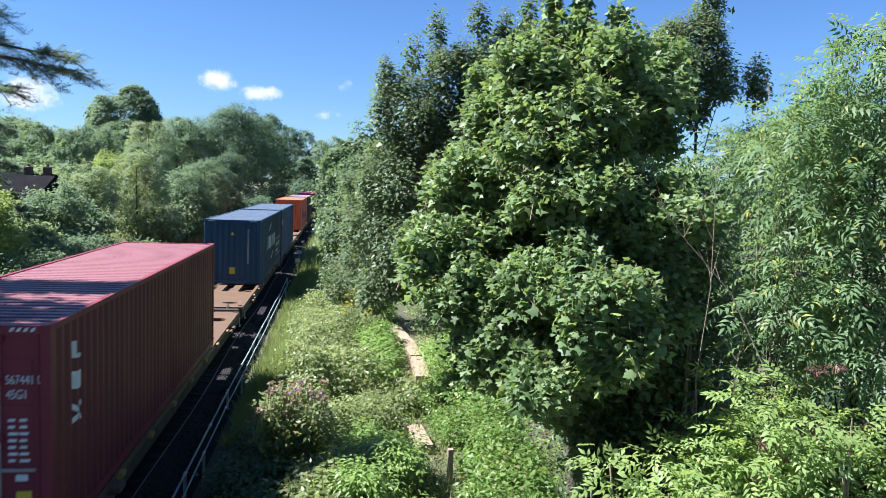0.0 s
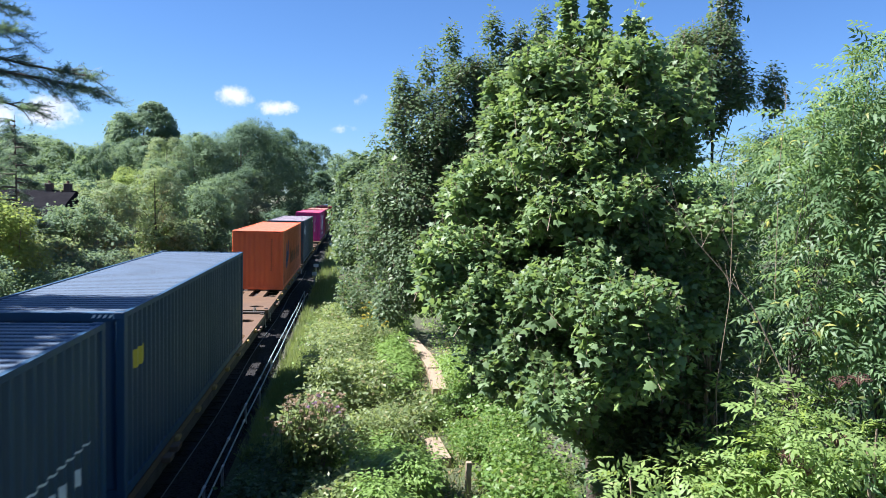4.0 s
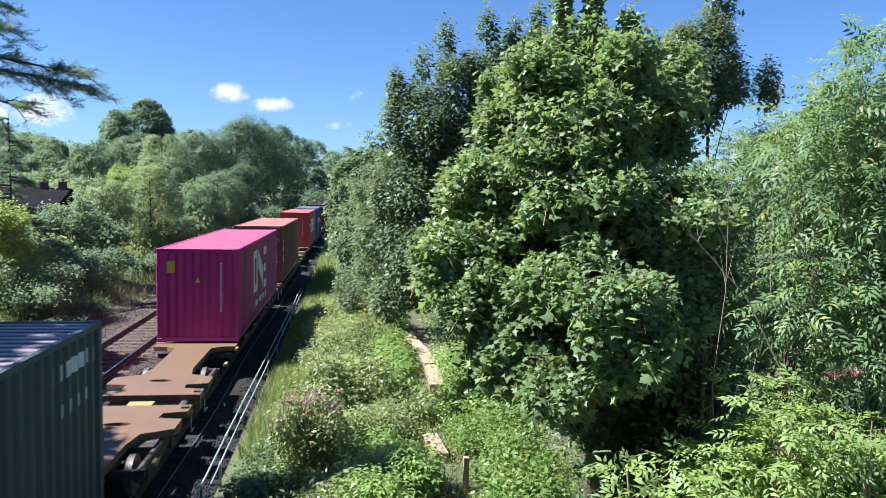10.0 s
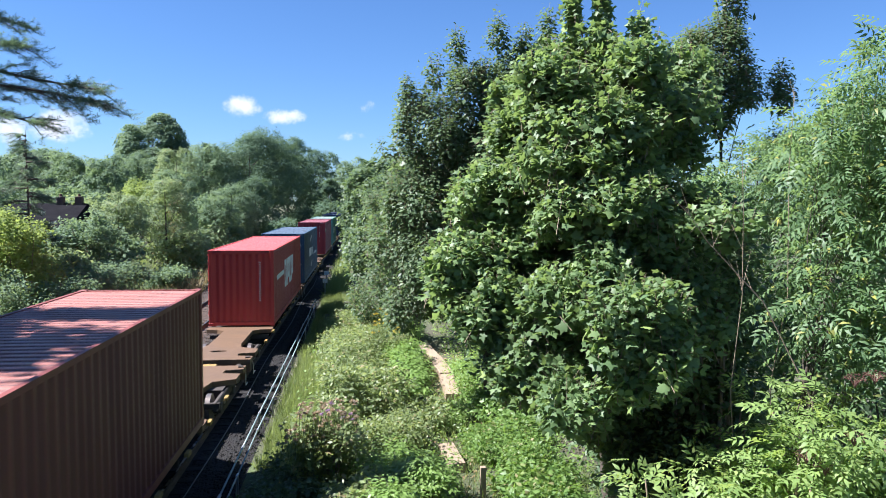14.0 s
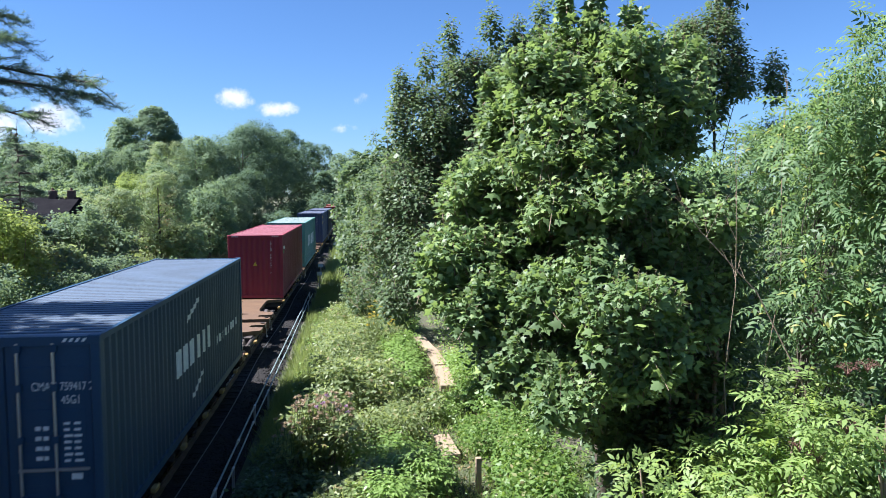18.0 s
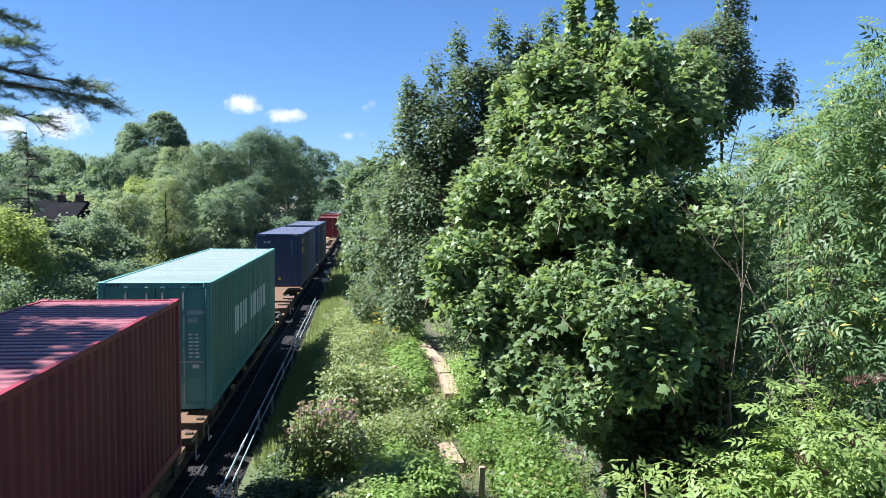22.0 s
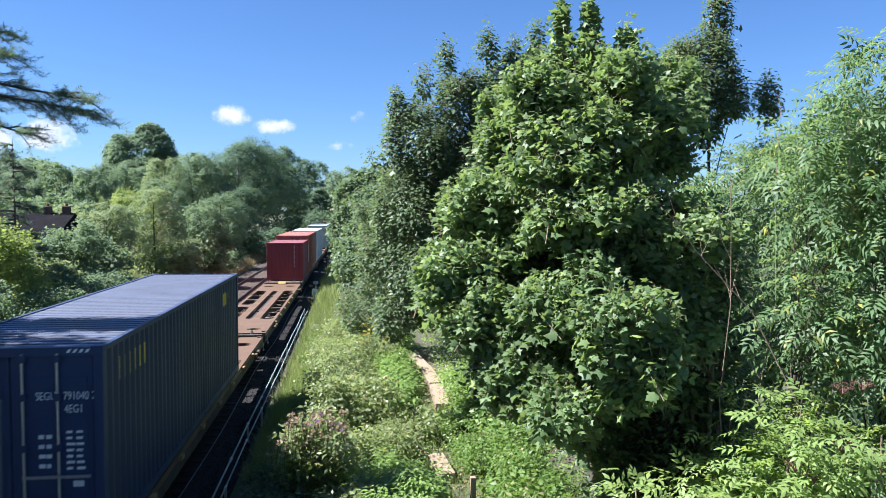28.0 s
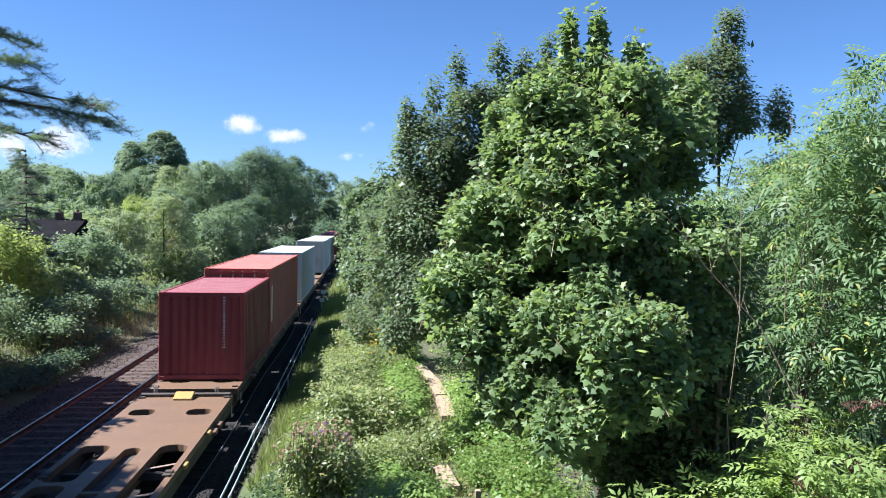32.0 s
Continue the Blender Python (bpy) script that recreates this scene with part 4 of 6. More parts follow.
S40, S20, HC, STD = 12.19, 6.06, 2.896, 2.591


def word(y0, z0, n, w, h, gap=0.12, lean=0.0):
    """Plain upright bars that fill the room of n signs."""
    return [(y0 + i * (w + gap) + 0.12 * w, y0 + i * (w + gap) + 0.82 * w, z0, z0 + h, lean) for i in range(n)]


def ring(y0, y1, z0, z1, k):
    """A plain frame with strokes k wide."""
    return [(y0, y0 + k, z0, z1, 0), (y1 - k, y1, z0, z1, 0), (y0 + k, y1 - k, z1 - k, z1, 0), (y0 + k, y1 - k, z0, z0 + k, 0)]


def waves(y0, y1, z):
    """A rising row of three slanted dashes."""
    k = (y1 - y0) / 3
    return [(y0 + i * k, y0 + (i + 1) * k + 0.04, z + i * 0.11, z + i * 0.11 + 0.1, 0.09) for i in range(3)]


def door_print(number, kind):
    return [("text", number, 0.69, 2.16, 0.16, M_WHITE), ("text", kind, 0.7, 1.98, 0.16, M_WHITE), ("bars", 0.72, 1.19, 0.98, 1.78, 7, M_WHITE), ("bars", 0.36, 1.22, 0.56, 1.76, 4, M_WHITE), ("plate", 0.8, 0.95, 0.94, 1.03, M_WHITE)]


def end_column(text=None, x=0.66):
    return [("column", text, x, 2.5, 0.125, M_WHITE)] if text else [("bars", x, 0.95, x + 0.08, 2.5, 18, M_WHITE)]


BOXES = [
    ("red_container", 9.5, S40, HC, WINE, True, door_print("567441 0", "45G1") + [("plate", 0.8, 0.72, 0.98, 0.82, M_YMARK), ("side", M_WHITE, [(0.87, 1.2, 2.28, 2.34, -0.05), (0.87, 0.96, 2.3, 2.5, 0), (0.87, 1.2, 1.86, 2.1, -0.05), (0.87, 1.2, 1.6, 1.68, -0.25), (0.87, 1.2, 1.36, 1.44, 0.2)])], "wine-red steel shipping container with barred doors, dirty sides"),
    ("blue_container", 34.4, S40, HC, NAVY, False, end_column() + [("triangle", 0.0, 2.2, 0.16, M_YMARK), ("plate", -0.12, 0.45, 0.12, 0.75, M_YMARK), ("side", M_WHITE, word(3.68, 1.22, 3, 0.62, 0.64, 0.12) + word(6.05, 1.22, 3, 0.62, 0.62, 0.1)), ("side", M_WHITE, waves(4.7, 5.9, 2.1) + waves(5.9, 7.0, 0.57)), ("side", M_WHITE, [(8.6, 11.7, 1.38, 1.41, 0), (8.6, 11.7, 0.47, 0.5, 0), (8.6, 8.64, 0.5, 1.38, 0), (11.66, 11.7, 0.5, 1.38, 0)] + word(8.9, 0.95, 6, 0.3, 0.22, 0.12) + word(8.9, 0.62, 4, 0.3, 0.2, 0.12))], "dark blue steel shipping container with white markings"),
    ("blue_container", 47.45, S40, HC, NAVY, False, end_column() + [("side", M_YMARK, [(0.6, 1.2, 1.9, 2.2, 0)])], "dark blue steel shipping container, plain sided"),
    ("orange_container", 73.07, S40, HC, ORANGE, False, [("bars", 0.62, 0.95, 0.7, 2.55, 16, M_BLACKMARK), ("side", M_NAVYMARK, [(1.7, 1.95, 1.0, 1.45, -0.1), (1.95, 2.3, 0.85, 2.15, 0.1), (2.3, 2.62, 1.2, 1.75, 0.0), (2.62, 2.9, 1.0, 2.05, 0.05), (2.9, 3.22, 1.2, 2.2, 0.1), (2.35, 2.58, 0.9, 1.15, 0.1)]), ("side", M_BLACKMARK, [(4.1, 4.28, 0.95, 1.78, 0), (4.55, 4.72, 0.95, 1.78, 0)] + word(4.95, 0.95, 5, 0.38, 0.58, 0.14) + [(7.6, 7.95, 1.15, 1.25, 0)] + word(8.2, 0.85, 5, 0.38, 0.72, 0.14))], "bright orange steel shipping container with navy markings"),
    ("grey_container", 88.12, S40, HC, GREYGREEN, True, door_print("7 27 2", "45G1") + [("plate", 0.25, 0.95, 0.62, 1.45, M_WHITE), ("side", M_WHITE, word(0.84, 1.97, 6, 0.19, 0.2, 0.05) + word(1.28, 1.86, 5, 0.12, 0.09, 0.04) + [(1.1, 2.1, 2.24, 2.28, 0.16), (1.15, 1.6, 2.2, 2.25, 0.08), (1.55, 2.0, 2.3, 2.36, 0.14), (1.8, 2.05, 2.2, 2.46, 0.1)]), ("side", M_WHITE, word(10.45, 2.4, 7, 0.17, 0.2, 0.06) + word(10.7, 1.95, 4, 0.17, 0.16, 0.1))], "dark grey-green steel shipping container with barred doors"),
    ("pink_container", 113.19, S40, HC, PINK, False, end_column() + [("triangle", 0.0, 1.85, 0.16, M_YMARK), ("plate", -0.92, 2.15, -0.68, 2.5, M_YMARK), ("side", M_WHITE, ring(3.95, 5.0, 0.98, 2.5, 0.27) + [(5.26, 6.78, 1.8, 2.5, -0.85), (7.05, 7.9, 0.8, 1.12, 0), (7.05, 7.8, 1.45, 1.75, 0), (7.05, 7.9, 2.14, 2.45, 0)]), ("side", M_WHITE, word(4.0, 0.44, 10, 0.28, 0.21, 0.1))], "magenta pink steel shipping container with large white blocks"),
    ("brown_container", 128.56, S40, HC, BROWN, True, [("text", "TGHU", 0.33, 2.16, 0.16, M_WHITE)] + door_print("647201 7", "45G1") + [("side", M_WHITE, [(0.5, 0.9, 2.0, 2.15, 0), (0.5, 0.9, 1.55, 1.85, 0), (0.5, 0.9, 1.0, 1.35, 0)])], "faded brown-red steel shipping container with barred doors"),
    ("red_container", 153.56, S40, HC, RED, False, end_column() + [("side", M_WHITE, ring(4.18, 5.0, 1.0, 2.2, 0.27) + ring(5.25, 6.05, 1.3, 2.2, 0.27) + ring(6.2, 7.05, 1.0, 2.2, 0.27) + ring(7.25, 8.05, 1.3, 2.2, 0.27) + [(5.25, 5.52, 0.98, 1.3, 0), (7.25, 7.52, 0.98, 1.3, 0)]), ("side", M_WHITE, word(1.2, 1.62, 10, 0.2, 0.2, 0.07))], "bright red steel shipping container with white block markings"),
    ("blue_container", 168.69, S40, HC, NAVY, True, [("text", "CMAU", 0.33, 2.16, 0.16, M_WHITE)] + door_print("759417 2", "45G1") + [("side", M_WHITE, word(4.2, 1.24, 3, 0.48, 0.52, 0.08) + word(6.0, 1.24, 3, 0.46, 0.5, 0.08)), ("side", M_WHITE, waves(5.15, 6.35, 2.15) + waves(5.6, 6.6, 0.5)), ("side", M_WHITE, word(8.2, 1.1, 8, 0.28, 0.2, 0.12))], "dark blue steel shipping container with barred doors and white markings"),
    ("red_container", 193.25, S40, HC, (0.24, 0.02, 0.04), False, end_column("GCXU 583601 7") + [("triangle", -0.02, 1.5, 0.19, M_YMARK), ("side", M_WHITE, [(0.55, 0.85, 2.16, 2.3, 0.1), (0.85, 1.25, 2.22, 2.36, -0.06)]), ("side", M_GREENMARK, [(0.55, 0.95, 1.98, 2.12, 0.08)])], "crimson steel shipping container with a white number down its end"),
    ("teal_container", 208.29, S40, HC, TEAL, True, door_print("634006 4", "45G1") + [("side", M_WHITE, word(3.15, 1.15, 5, 0.37, 0.72, 0.09) + word(6.05, 1.1, 8, 0.36, 0.76, 0.09))], "pale teal green steel shipping container with barred doors"),
    ("navy_container", 233.22, S40, HC, INDIGO, False, end_column("460976 5") + [("triangle", 0.0, 0.35, 0.18, M_YMARK), ("bars", -0.85, 2.4, -0.45, 2.55, 2, M_WHITE), ("side", M_YMARK, word(0.5, 1.8, 4, 0.3, 0.3, 0.07) + word(0.5, 2.32, 4, 0.3, 0.28, 0.07)), ("side", M_WHITE, [(0.2, 0.5, 0.4, 0.5, 0)])], "navy blue steel shipping container with yellow blocks"),
    ("navy_container", 248.38, S40, HC, INDIGO, True, [("text", "SEGU", 0.33, 2.16, 0.16, M_WHITE)] + door_print("791040 2", "4EG1") + [("side", M_YMARK, word(0.75, 2.24, 6, 0.2, 0.34, 0.06)), ("side", M_YMARK, word(9.75, 2.2, 4, 0.18, 0.34, 0.05))], "navy blue steel shipping container with barred doors and yellow blocks"),
    ("red_container", 290.0, S20, STD, (0.24, 0.028, 0.036), False, end_column(None, 0.6), "short dark red steel shipping container, scuffed end"),
    ("brown_container", 296.4, S40, HC, (0.42, 0.09, 0.06), True, [("side", M_WHITE, [(0.5, 0.8, 0.8, 2.2, 0)])], "faded red-brown steel shipping container"),
    ("white_container", 311.4, S40, HC, PALE, True, [], "pale grey steel shipping container with dirty sides"),
    ("white_container", 336.6, S40, HC, PALE, True, [], "pale grey steel shipping container with dirty sides"),
    ("white_container", 351.7, S40, HC, PALE, False, [], "pale grey steel shipping container with dirty sides"),
    ("red_container", 376.8, S40, HC, WINE, False, [], "wine-red steel shipping container in the distance"),
    ("pink_container", 391.9, S40, HC, PINK, False, [], "magenta pink steel shipping container in the distance"),
]
for name, s, L, H, color, doors, marks, label in BOXES:
    TRAIN.append((container(name, L, H, color, doors, marks, label), s, L / 2, FLOOR))


def run(t):
    """Metres that the train has gone at t seconds."""
    u = t / 32.0
    return 284.148 * u + 26.650 * u ** 2 - 70.367 * u ** 3 + 27.027 * u ** 4


def train_pose(s, half, z, t):
    y = s - run(t)
    a, b = y, y + 2 * half
    turn = -math.degrees(math.atan2(line_x(b) - line_x(a), b - a))
    return pose(line_x(a), a, z, 0, 0, turn)


def sway(ob, base, rows, k):
    """Small lean of a tree about its foot in the wind."""
    walk(ob, [(t, pose(*base, a * k, b * k, 0)) for t, a, b in rows])


def motions():
    gusts = [(0, -0.08, -0.04), (1, 0.19, -0.16), (2, 0.01, -0.07), (3, -0.02, 0.13), (6, -0.14, 0.06), (7, -0.09, 0.09), 
             (8, -0.10, -0.01), (9, -0.13, 0.10), (10, -0.17, 0.13), (11, -0.16, 0.15), (12, 0.04, 0.15), (13, 0.06, -0.01), (14, 0.09, -0.04), (17, 0.64, -0.19), (17.5, 0.53, -0.32), (18, 0.97, -0.42), (18.5, 0.40, 0.16), (19, 0.13, 0.32), (19.5, -0.18, 0.31), 
             (20, -0.40, 0.21), (21, -0.23, 0.44), (21.5, -0.10, 0.41), (22, 0.08, 0.12), (23, -0.03, -0.01), (24, -0.04, 0.08), (25, -0.02, -0.10), (28, 0.01, -0.03), (29, 0.02, -0.07), (30, -0.04, -0.20), (30.5, 0.01, -0.36), (31, 0.06, -0.36), (31.5, 0.02, -0.40), (32, -0.08, -0.33)]
    sway(maple, (8.35, 10.5, 0.15), gusts, 1.0)
    for ob in young_ash:
        sway(ob, tuple(ob.location), gusts, 1.3)
    for ob, s, half, z in TRAIN:
        walk(ob, [(t, train_pose(s, half, z, t)) for t in range(33)])

# ---- far and middle trees, left of the line ----
def round_tree(name, seed, x, y, top, rx, mat, size, n_clump=260, per=16, label="", low=None, group="", tall=1.0, kind="diamond", limbs=12, gap=0.0, ry=None):
    """A broad crown built of uneven lobes, on a trunk."""
    rr = random.Random(seed)
    z0 = ground_z(x, y) - 0.1
    h = top - z0
    lo = z0 + (0.02 * h if low is None else low)
    cz, rz = (top + lo) / 2, (top - lo) / 2
    ry = ry or rx
    lobes = [(x, y, cz, rx * 0.66, ry * 0.66, rz * 0.8)]
    for i in range(34):
        a = rr.uniform(0, 6.28)
        e = rr.uniform(-0.8, 0.95)
        k = math.sqrt(max(0.05, 1 - e * e))
        q = rr.uniform(0.2, 0.36)
        lobes.append((x + rx * (1 - q) * k * math.cos(a), y + ry * (1 - q) * k * math.sin(a), cz + rz * (1 - q * 0.7) * e, rx * q, ry * q, min(rz * q, rx * q * 1.1)))
    more = 2.9 if 140 > y > 90 else 2.1 if y > 40 else 1.2
    return tree(name, seed, (x, y, z0), (x, y, z0 + 0.8 * h), lobes, mat, kind, int(n_clump * more), per, rx * 0.035 + 0.04, size * (0.54 if y > 90 else 0.64 if y > 40 else 0.9), 0.018 * h, limbs, label, "tree", group, out=1.0, up=0.6, wild=0.38, shell=0.86, flat=0.75, droop=0.15)


W = "trees on the far bank"
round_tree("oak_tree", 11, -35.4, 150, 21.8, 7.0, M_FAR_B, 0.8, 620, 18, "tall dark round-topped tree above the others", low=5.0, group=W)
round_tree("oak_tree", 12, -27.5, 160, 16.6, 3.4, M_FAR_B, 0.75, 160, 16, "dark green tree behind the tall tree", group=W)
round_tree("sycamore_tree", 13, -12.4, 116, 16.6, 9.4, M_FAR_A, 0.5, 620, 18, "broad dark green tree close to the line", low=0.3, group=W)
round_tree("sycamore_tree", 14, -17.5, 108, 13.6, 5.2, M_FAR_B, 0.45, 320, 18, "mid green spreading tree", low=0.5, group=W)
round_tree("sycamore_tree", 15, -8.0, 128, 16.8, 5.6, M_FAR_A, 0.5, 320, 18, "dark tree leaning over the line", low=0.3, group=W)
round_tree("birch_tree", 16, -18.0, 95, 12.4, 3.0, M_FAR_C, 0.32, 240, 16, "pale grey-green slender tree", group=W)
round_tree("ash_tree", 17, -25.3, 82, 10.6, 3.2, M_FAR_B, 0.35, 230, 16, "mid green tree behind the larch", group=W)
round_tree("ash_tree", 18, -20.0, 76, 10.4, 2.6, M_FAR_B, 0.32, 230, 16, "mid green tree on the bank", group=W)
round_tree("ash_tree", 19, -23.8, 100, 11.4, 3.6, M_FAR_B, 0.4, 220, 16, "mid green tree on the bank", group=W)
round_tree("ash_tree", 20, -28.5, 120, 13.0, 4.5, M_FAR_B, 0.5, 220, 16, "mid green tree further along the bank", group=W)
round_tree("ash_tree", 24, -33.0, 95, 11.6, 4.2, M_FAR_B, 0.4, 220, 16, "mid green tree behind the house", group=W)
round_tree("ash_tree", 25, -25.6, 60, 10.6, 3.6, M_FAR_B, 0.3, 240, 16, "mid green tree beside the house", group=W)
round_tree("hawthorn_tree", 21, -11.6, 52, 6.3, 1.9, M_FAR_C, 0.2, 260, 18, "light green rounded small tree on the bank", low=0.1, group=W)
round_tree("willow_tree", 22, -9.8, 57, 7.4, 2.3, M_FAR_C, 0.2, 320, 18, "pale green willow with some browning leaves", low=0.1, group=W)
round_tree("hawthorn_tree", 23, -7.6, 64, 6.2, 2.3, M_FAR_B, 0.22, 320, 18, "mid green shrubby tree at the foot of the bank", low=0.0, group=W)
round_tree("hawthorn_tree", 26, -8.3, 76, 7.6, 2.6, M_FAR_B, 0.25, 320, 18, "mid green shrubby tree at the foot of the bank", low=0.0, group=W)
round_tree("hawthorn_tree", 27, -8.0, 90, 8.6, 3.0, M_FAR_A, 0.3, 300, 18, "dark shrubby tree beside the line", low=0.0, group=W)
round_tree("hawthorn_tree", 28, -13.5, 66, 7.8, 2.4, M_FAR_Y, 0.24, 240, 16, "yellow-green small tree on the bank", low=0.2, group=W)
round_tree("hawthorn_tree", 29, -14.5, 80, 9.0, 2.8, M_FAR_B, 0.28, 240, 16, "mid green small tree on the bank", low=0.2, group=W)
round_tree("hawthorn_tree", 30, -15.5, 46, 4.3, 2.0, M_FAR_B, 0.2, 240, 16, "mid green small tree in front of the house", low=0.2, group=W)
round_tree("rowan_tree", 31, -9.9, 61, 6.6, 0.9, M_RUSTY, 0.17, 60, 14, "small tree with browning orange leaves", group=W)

B = "bushes along the left bank"
def mound(name, seed, x, y, rx, ry, top, mat, n_clump, per, size, spread, label, kind="oval", group="", cat="shrub", stems=12, **k):
    z0 = ground_z(x, y) - 0.05
    h = top - z0
    rr = random.Random(seed)
    lobes = [(x, y, z0 + h * 0.3, rx * 0.8, ry * 0.8, h * 0.5)]
    for i in range(13):
        q = rr.uniform(0.14, 0.34)
        lobes.append((x + rx * rr.uniform(-0.85, 0.85), y + ry * rr.uniform(-0.85, 0.85), z0 + h * rr.uniform(0.3, 0.95 - 0.6 * q), rx * q, ry * q, h * q * rr.uniform(0.5, 0.9)))
    k.setdefault("shell", 0.3)
    k.setdefault("wild", 0.65)
    k.setdefault("up", 0.9)
    return shrub(name, seed, x, y, z0, lobes, mat, kind, n_clump, per, spread, size, stems, label, cat, group, **k)


mound("bramble_bush", 41, -9.6, 27, 2.2, 3.4, 3.3, M_FAR_B, 330, 20, 0.13, 0.2, "sprawling grey-green bramble bush on the bank", kind="diamond", group=B)
mound("bramble_bush", 42, -8.1, 33, 1.7, 3.4, 2.4, M_FAR_B, 330, 20, 0.13, 0.2, "sprawling grey-green bramble bush on the bank", kind="diamond", group=B)
mound("bramble_bush", 43, -8.9, 41, 2.0, 3.6, 2.7, M_FAR_B, 330, 20, 0.15, 0.22, "pale bramble and ivy bush on the bank", kind="diamond", group=B)
mound("hazel_bush", 44, -10.0, 34, 1.5, 2.2, 5.9, M_FAR_Y, 420, 20, 0.15, 0.22, "yellow-green leafy hazel bush", kind="diamond", group=B)
mound("hazel_bush", 45, -13.0, 27, 2.4, 3.0, 5.6, M_FAR_Y, 420, 20, 0.15, 0.22, "yellow-green leafy hazel bush", kind="diamond", group=B)
mound("bramble_bush", 46, -11.0, 22, 2.4, 3.0, 3.0, M_FAR_B, 330, 20, 0.13, 0.2, "dark green bramble bush on the bank", kind="diamond", group=B)
mound("ivy_bush", 47, -10.6, 44, 1.3, 1.5, 5.2, M_FAR_B, 260, 20, 0.15, 0.2, "upright green ivy-covered bush", kind="diamond", group=B)
mound("bramble_bush", 48, -7.6, 50, 1.2, 4.5, 1.5, M_FAR_B, 260, 18, 0.16, 0.22, "low pale bramble beside the track", kind="diamond", group=B)
mound("bramble_bush", 49, -7.3, 70, 1.6, 9.0, 2.4, M_FAR_B, 360, 18, 0.22, 0.3, "low bramble beside the track", kind="diamond", group=B)
mound("bramble_bush", 50, -7.0, 100, 2.0, 14.0, 3.4, M_FAR_A, 360, 18, 0.32, 0.4, "dark bramble beside the track", kind="diamond", group=B)

for i, (x, y, rx, ry, top, mat) in enumerate([(-14.5, 38, 2.6, 4.0, 5.2, M_FAR_B), (-17.5, 30, 3.0, 4.0, 5.6, M_FAR_B), (-11.8, 50, 2.0, 3.5, 4.4, M_FAR_B), (-9.0, 60, 2.0, 4.0, 3.6, M_FAR_C),
                                              (-12.5, 72, 3.0, 5.0, 6.0, M_FAR_B), (-16, 62, 3.0, 4.0, 6.0, M_FAR_C), (-20, 70, 4.0, 5.0, 7.0, M_FAR_B), (-11, 88, 3.0, 6.0, 6.5, M_FAR_B),
                                              (-22, 88, 5.0, 5.0, 8.0, M_FAR_B), (-13, 100, 4.0, 6.0, 8.0, M_FAR_A), (-22, 50, 4.0, 4.0, 4.6, M_FAR_B), (-30, 75, 5.0, 6.0, 7.5, M_FAR_B), (-28, 110, 6, 8, 10, M_FAR_B), (-14.5, 20, 3.0, 4.0, 5.0, M_FAR_B), (-15.5, 42, 2.0, 2.5, 4.0, M_FAR_C), (-18.0, 46, 2.5, 3.0, 4.8, M_FAR_B), (-13.0, 44, 1.6, 2.5, 4.0, M_FAR_B), (-11.5, 39, 1.6, 2.5, 3.2, M_FAR_C)]):
    mound("thorn_bush", 200 + i, x, y, rx, ry, top, mat, 380, 17, 0.15 + y * 0.0019, 0.2 + y * 0.002, "dense leafy thorn bush on the bank", kind="diamond", group=B)

mound("bramble_bush", 51, -6.8, 128, 2.0, 14.0, 4.4, M_FAR_A, 300, 18, 0.4, 0.5, "dark bramble beside the track", kind="diamond", group=B)
mound("bramble_bush", 52, -5.5, 160, 3.0, 14.0, 5.0, M_FAR_A, 300, 18, 0.5, 0.6, "dark bramble beside the track", kind="diamond", group=B)
mound("bramble_bush", 53, -2.5, 186, 5.0, 8.0, 6.0, M_FAR_A, 300, 18, 0.6, 0.7, "dark thicket at the bend", kind="diamond", group=B)

# ---- distance beyond the bend ----
F = "far trees beyond the bend"
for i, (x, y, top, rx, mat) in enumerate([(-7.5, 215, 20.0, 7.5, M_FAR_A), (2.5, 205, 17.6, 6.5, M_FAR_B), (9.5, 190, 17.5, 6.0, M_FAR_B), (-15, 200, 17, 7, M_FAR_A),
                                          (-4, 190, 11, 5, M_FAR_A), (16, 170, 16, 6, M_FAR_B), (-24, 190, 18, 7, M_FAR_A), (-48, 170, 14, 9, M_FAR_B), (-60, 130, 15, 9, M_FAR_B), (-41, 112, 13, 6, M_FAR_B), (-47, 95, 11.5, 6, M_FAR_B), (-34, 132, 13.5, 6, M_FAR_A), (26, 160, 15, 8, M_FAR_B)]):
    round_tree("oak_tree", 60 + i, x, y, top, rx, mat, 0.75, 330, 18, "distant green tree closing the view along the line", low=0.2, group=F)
rng = np.random.default_rng(77)
wp = []
for k in range(90):
    a = rng.uniform(0, 6.28)
    d = rng.uniform(260, 420)
    wp.append((d * math.cos(a), d * math.sin(a), rng.uniform(2, 6), rng.uniform(9, 16), rng.uniform(9, 16), rng.uniform(7, 13)))
pos, fr, s, c = crown_leaves(rng, wp, 1500, 14, 2.0, 2.4)
tagged(part("far_woods", leaves_mesh("far_woods", "diamond", pos, fr, s, M_FAR_B), None), "belt of distant woodland", "woods", kind="stuff")

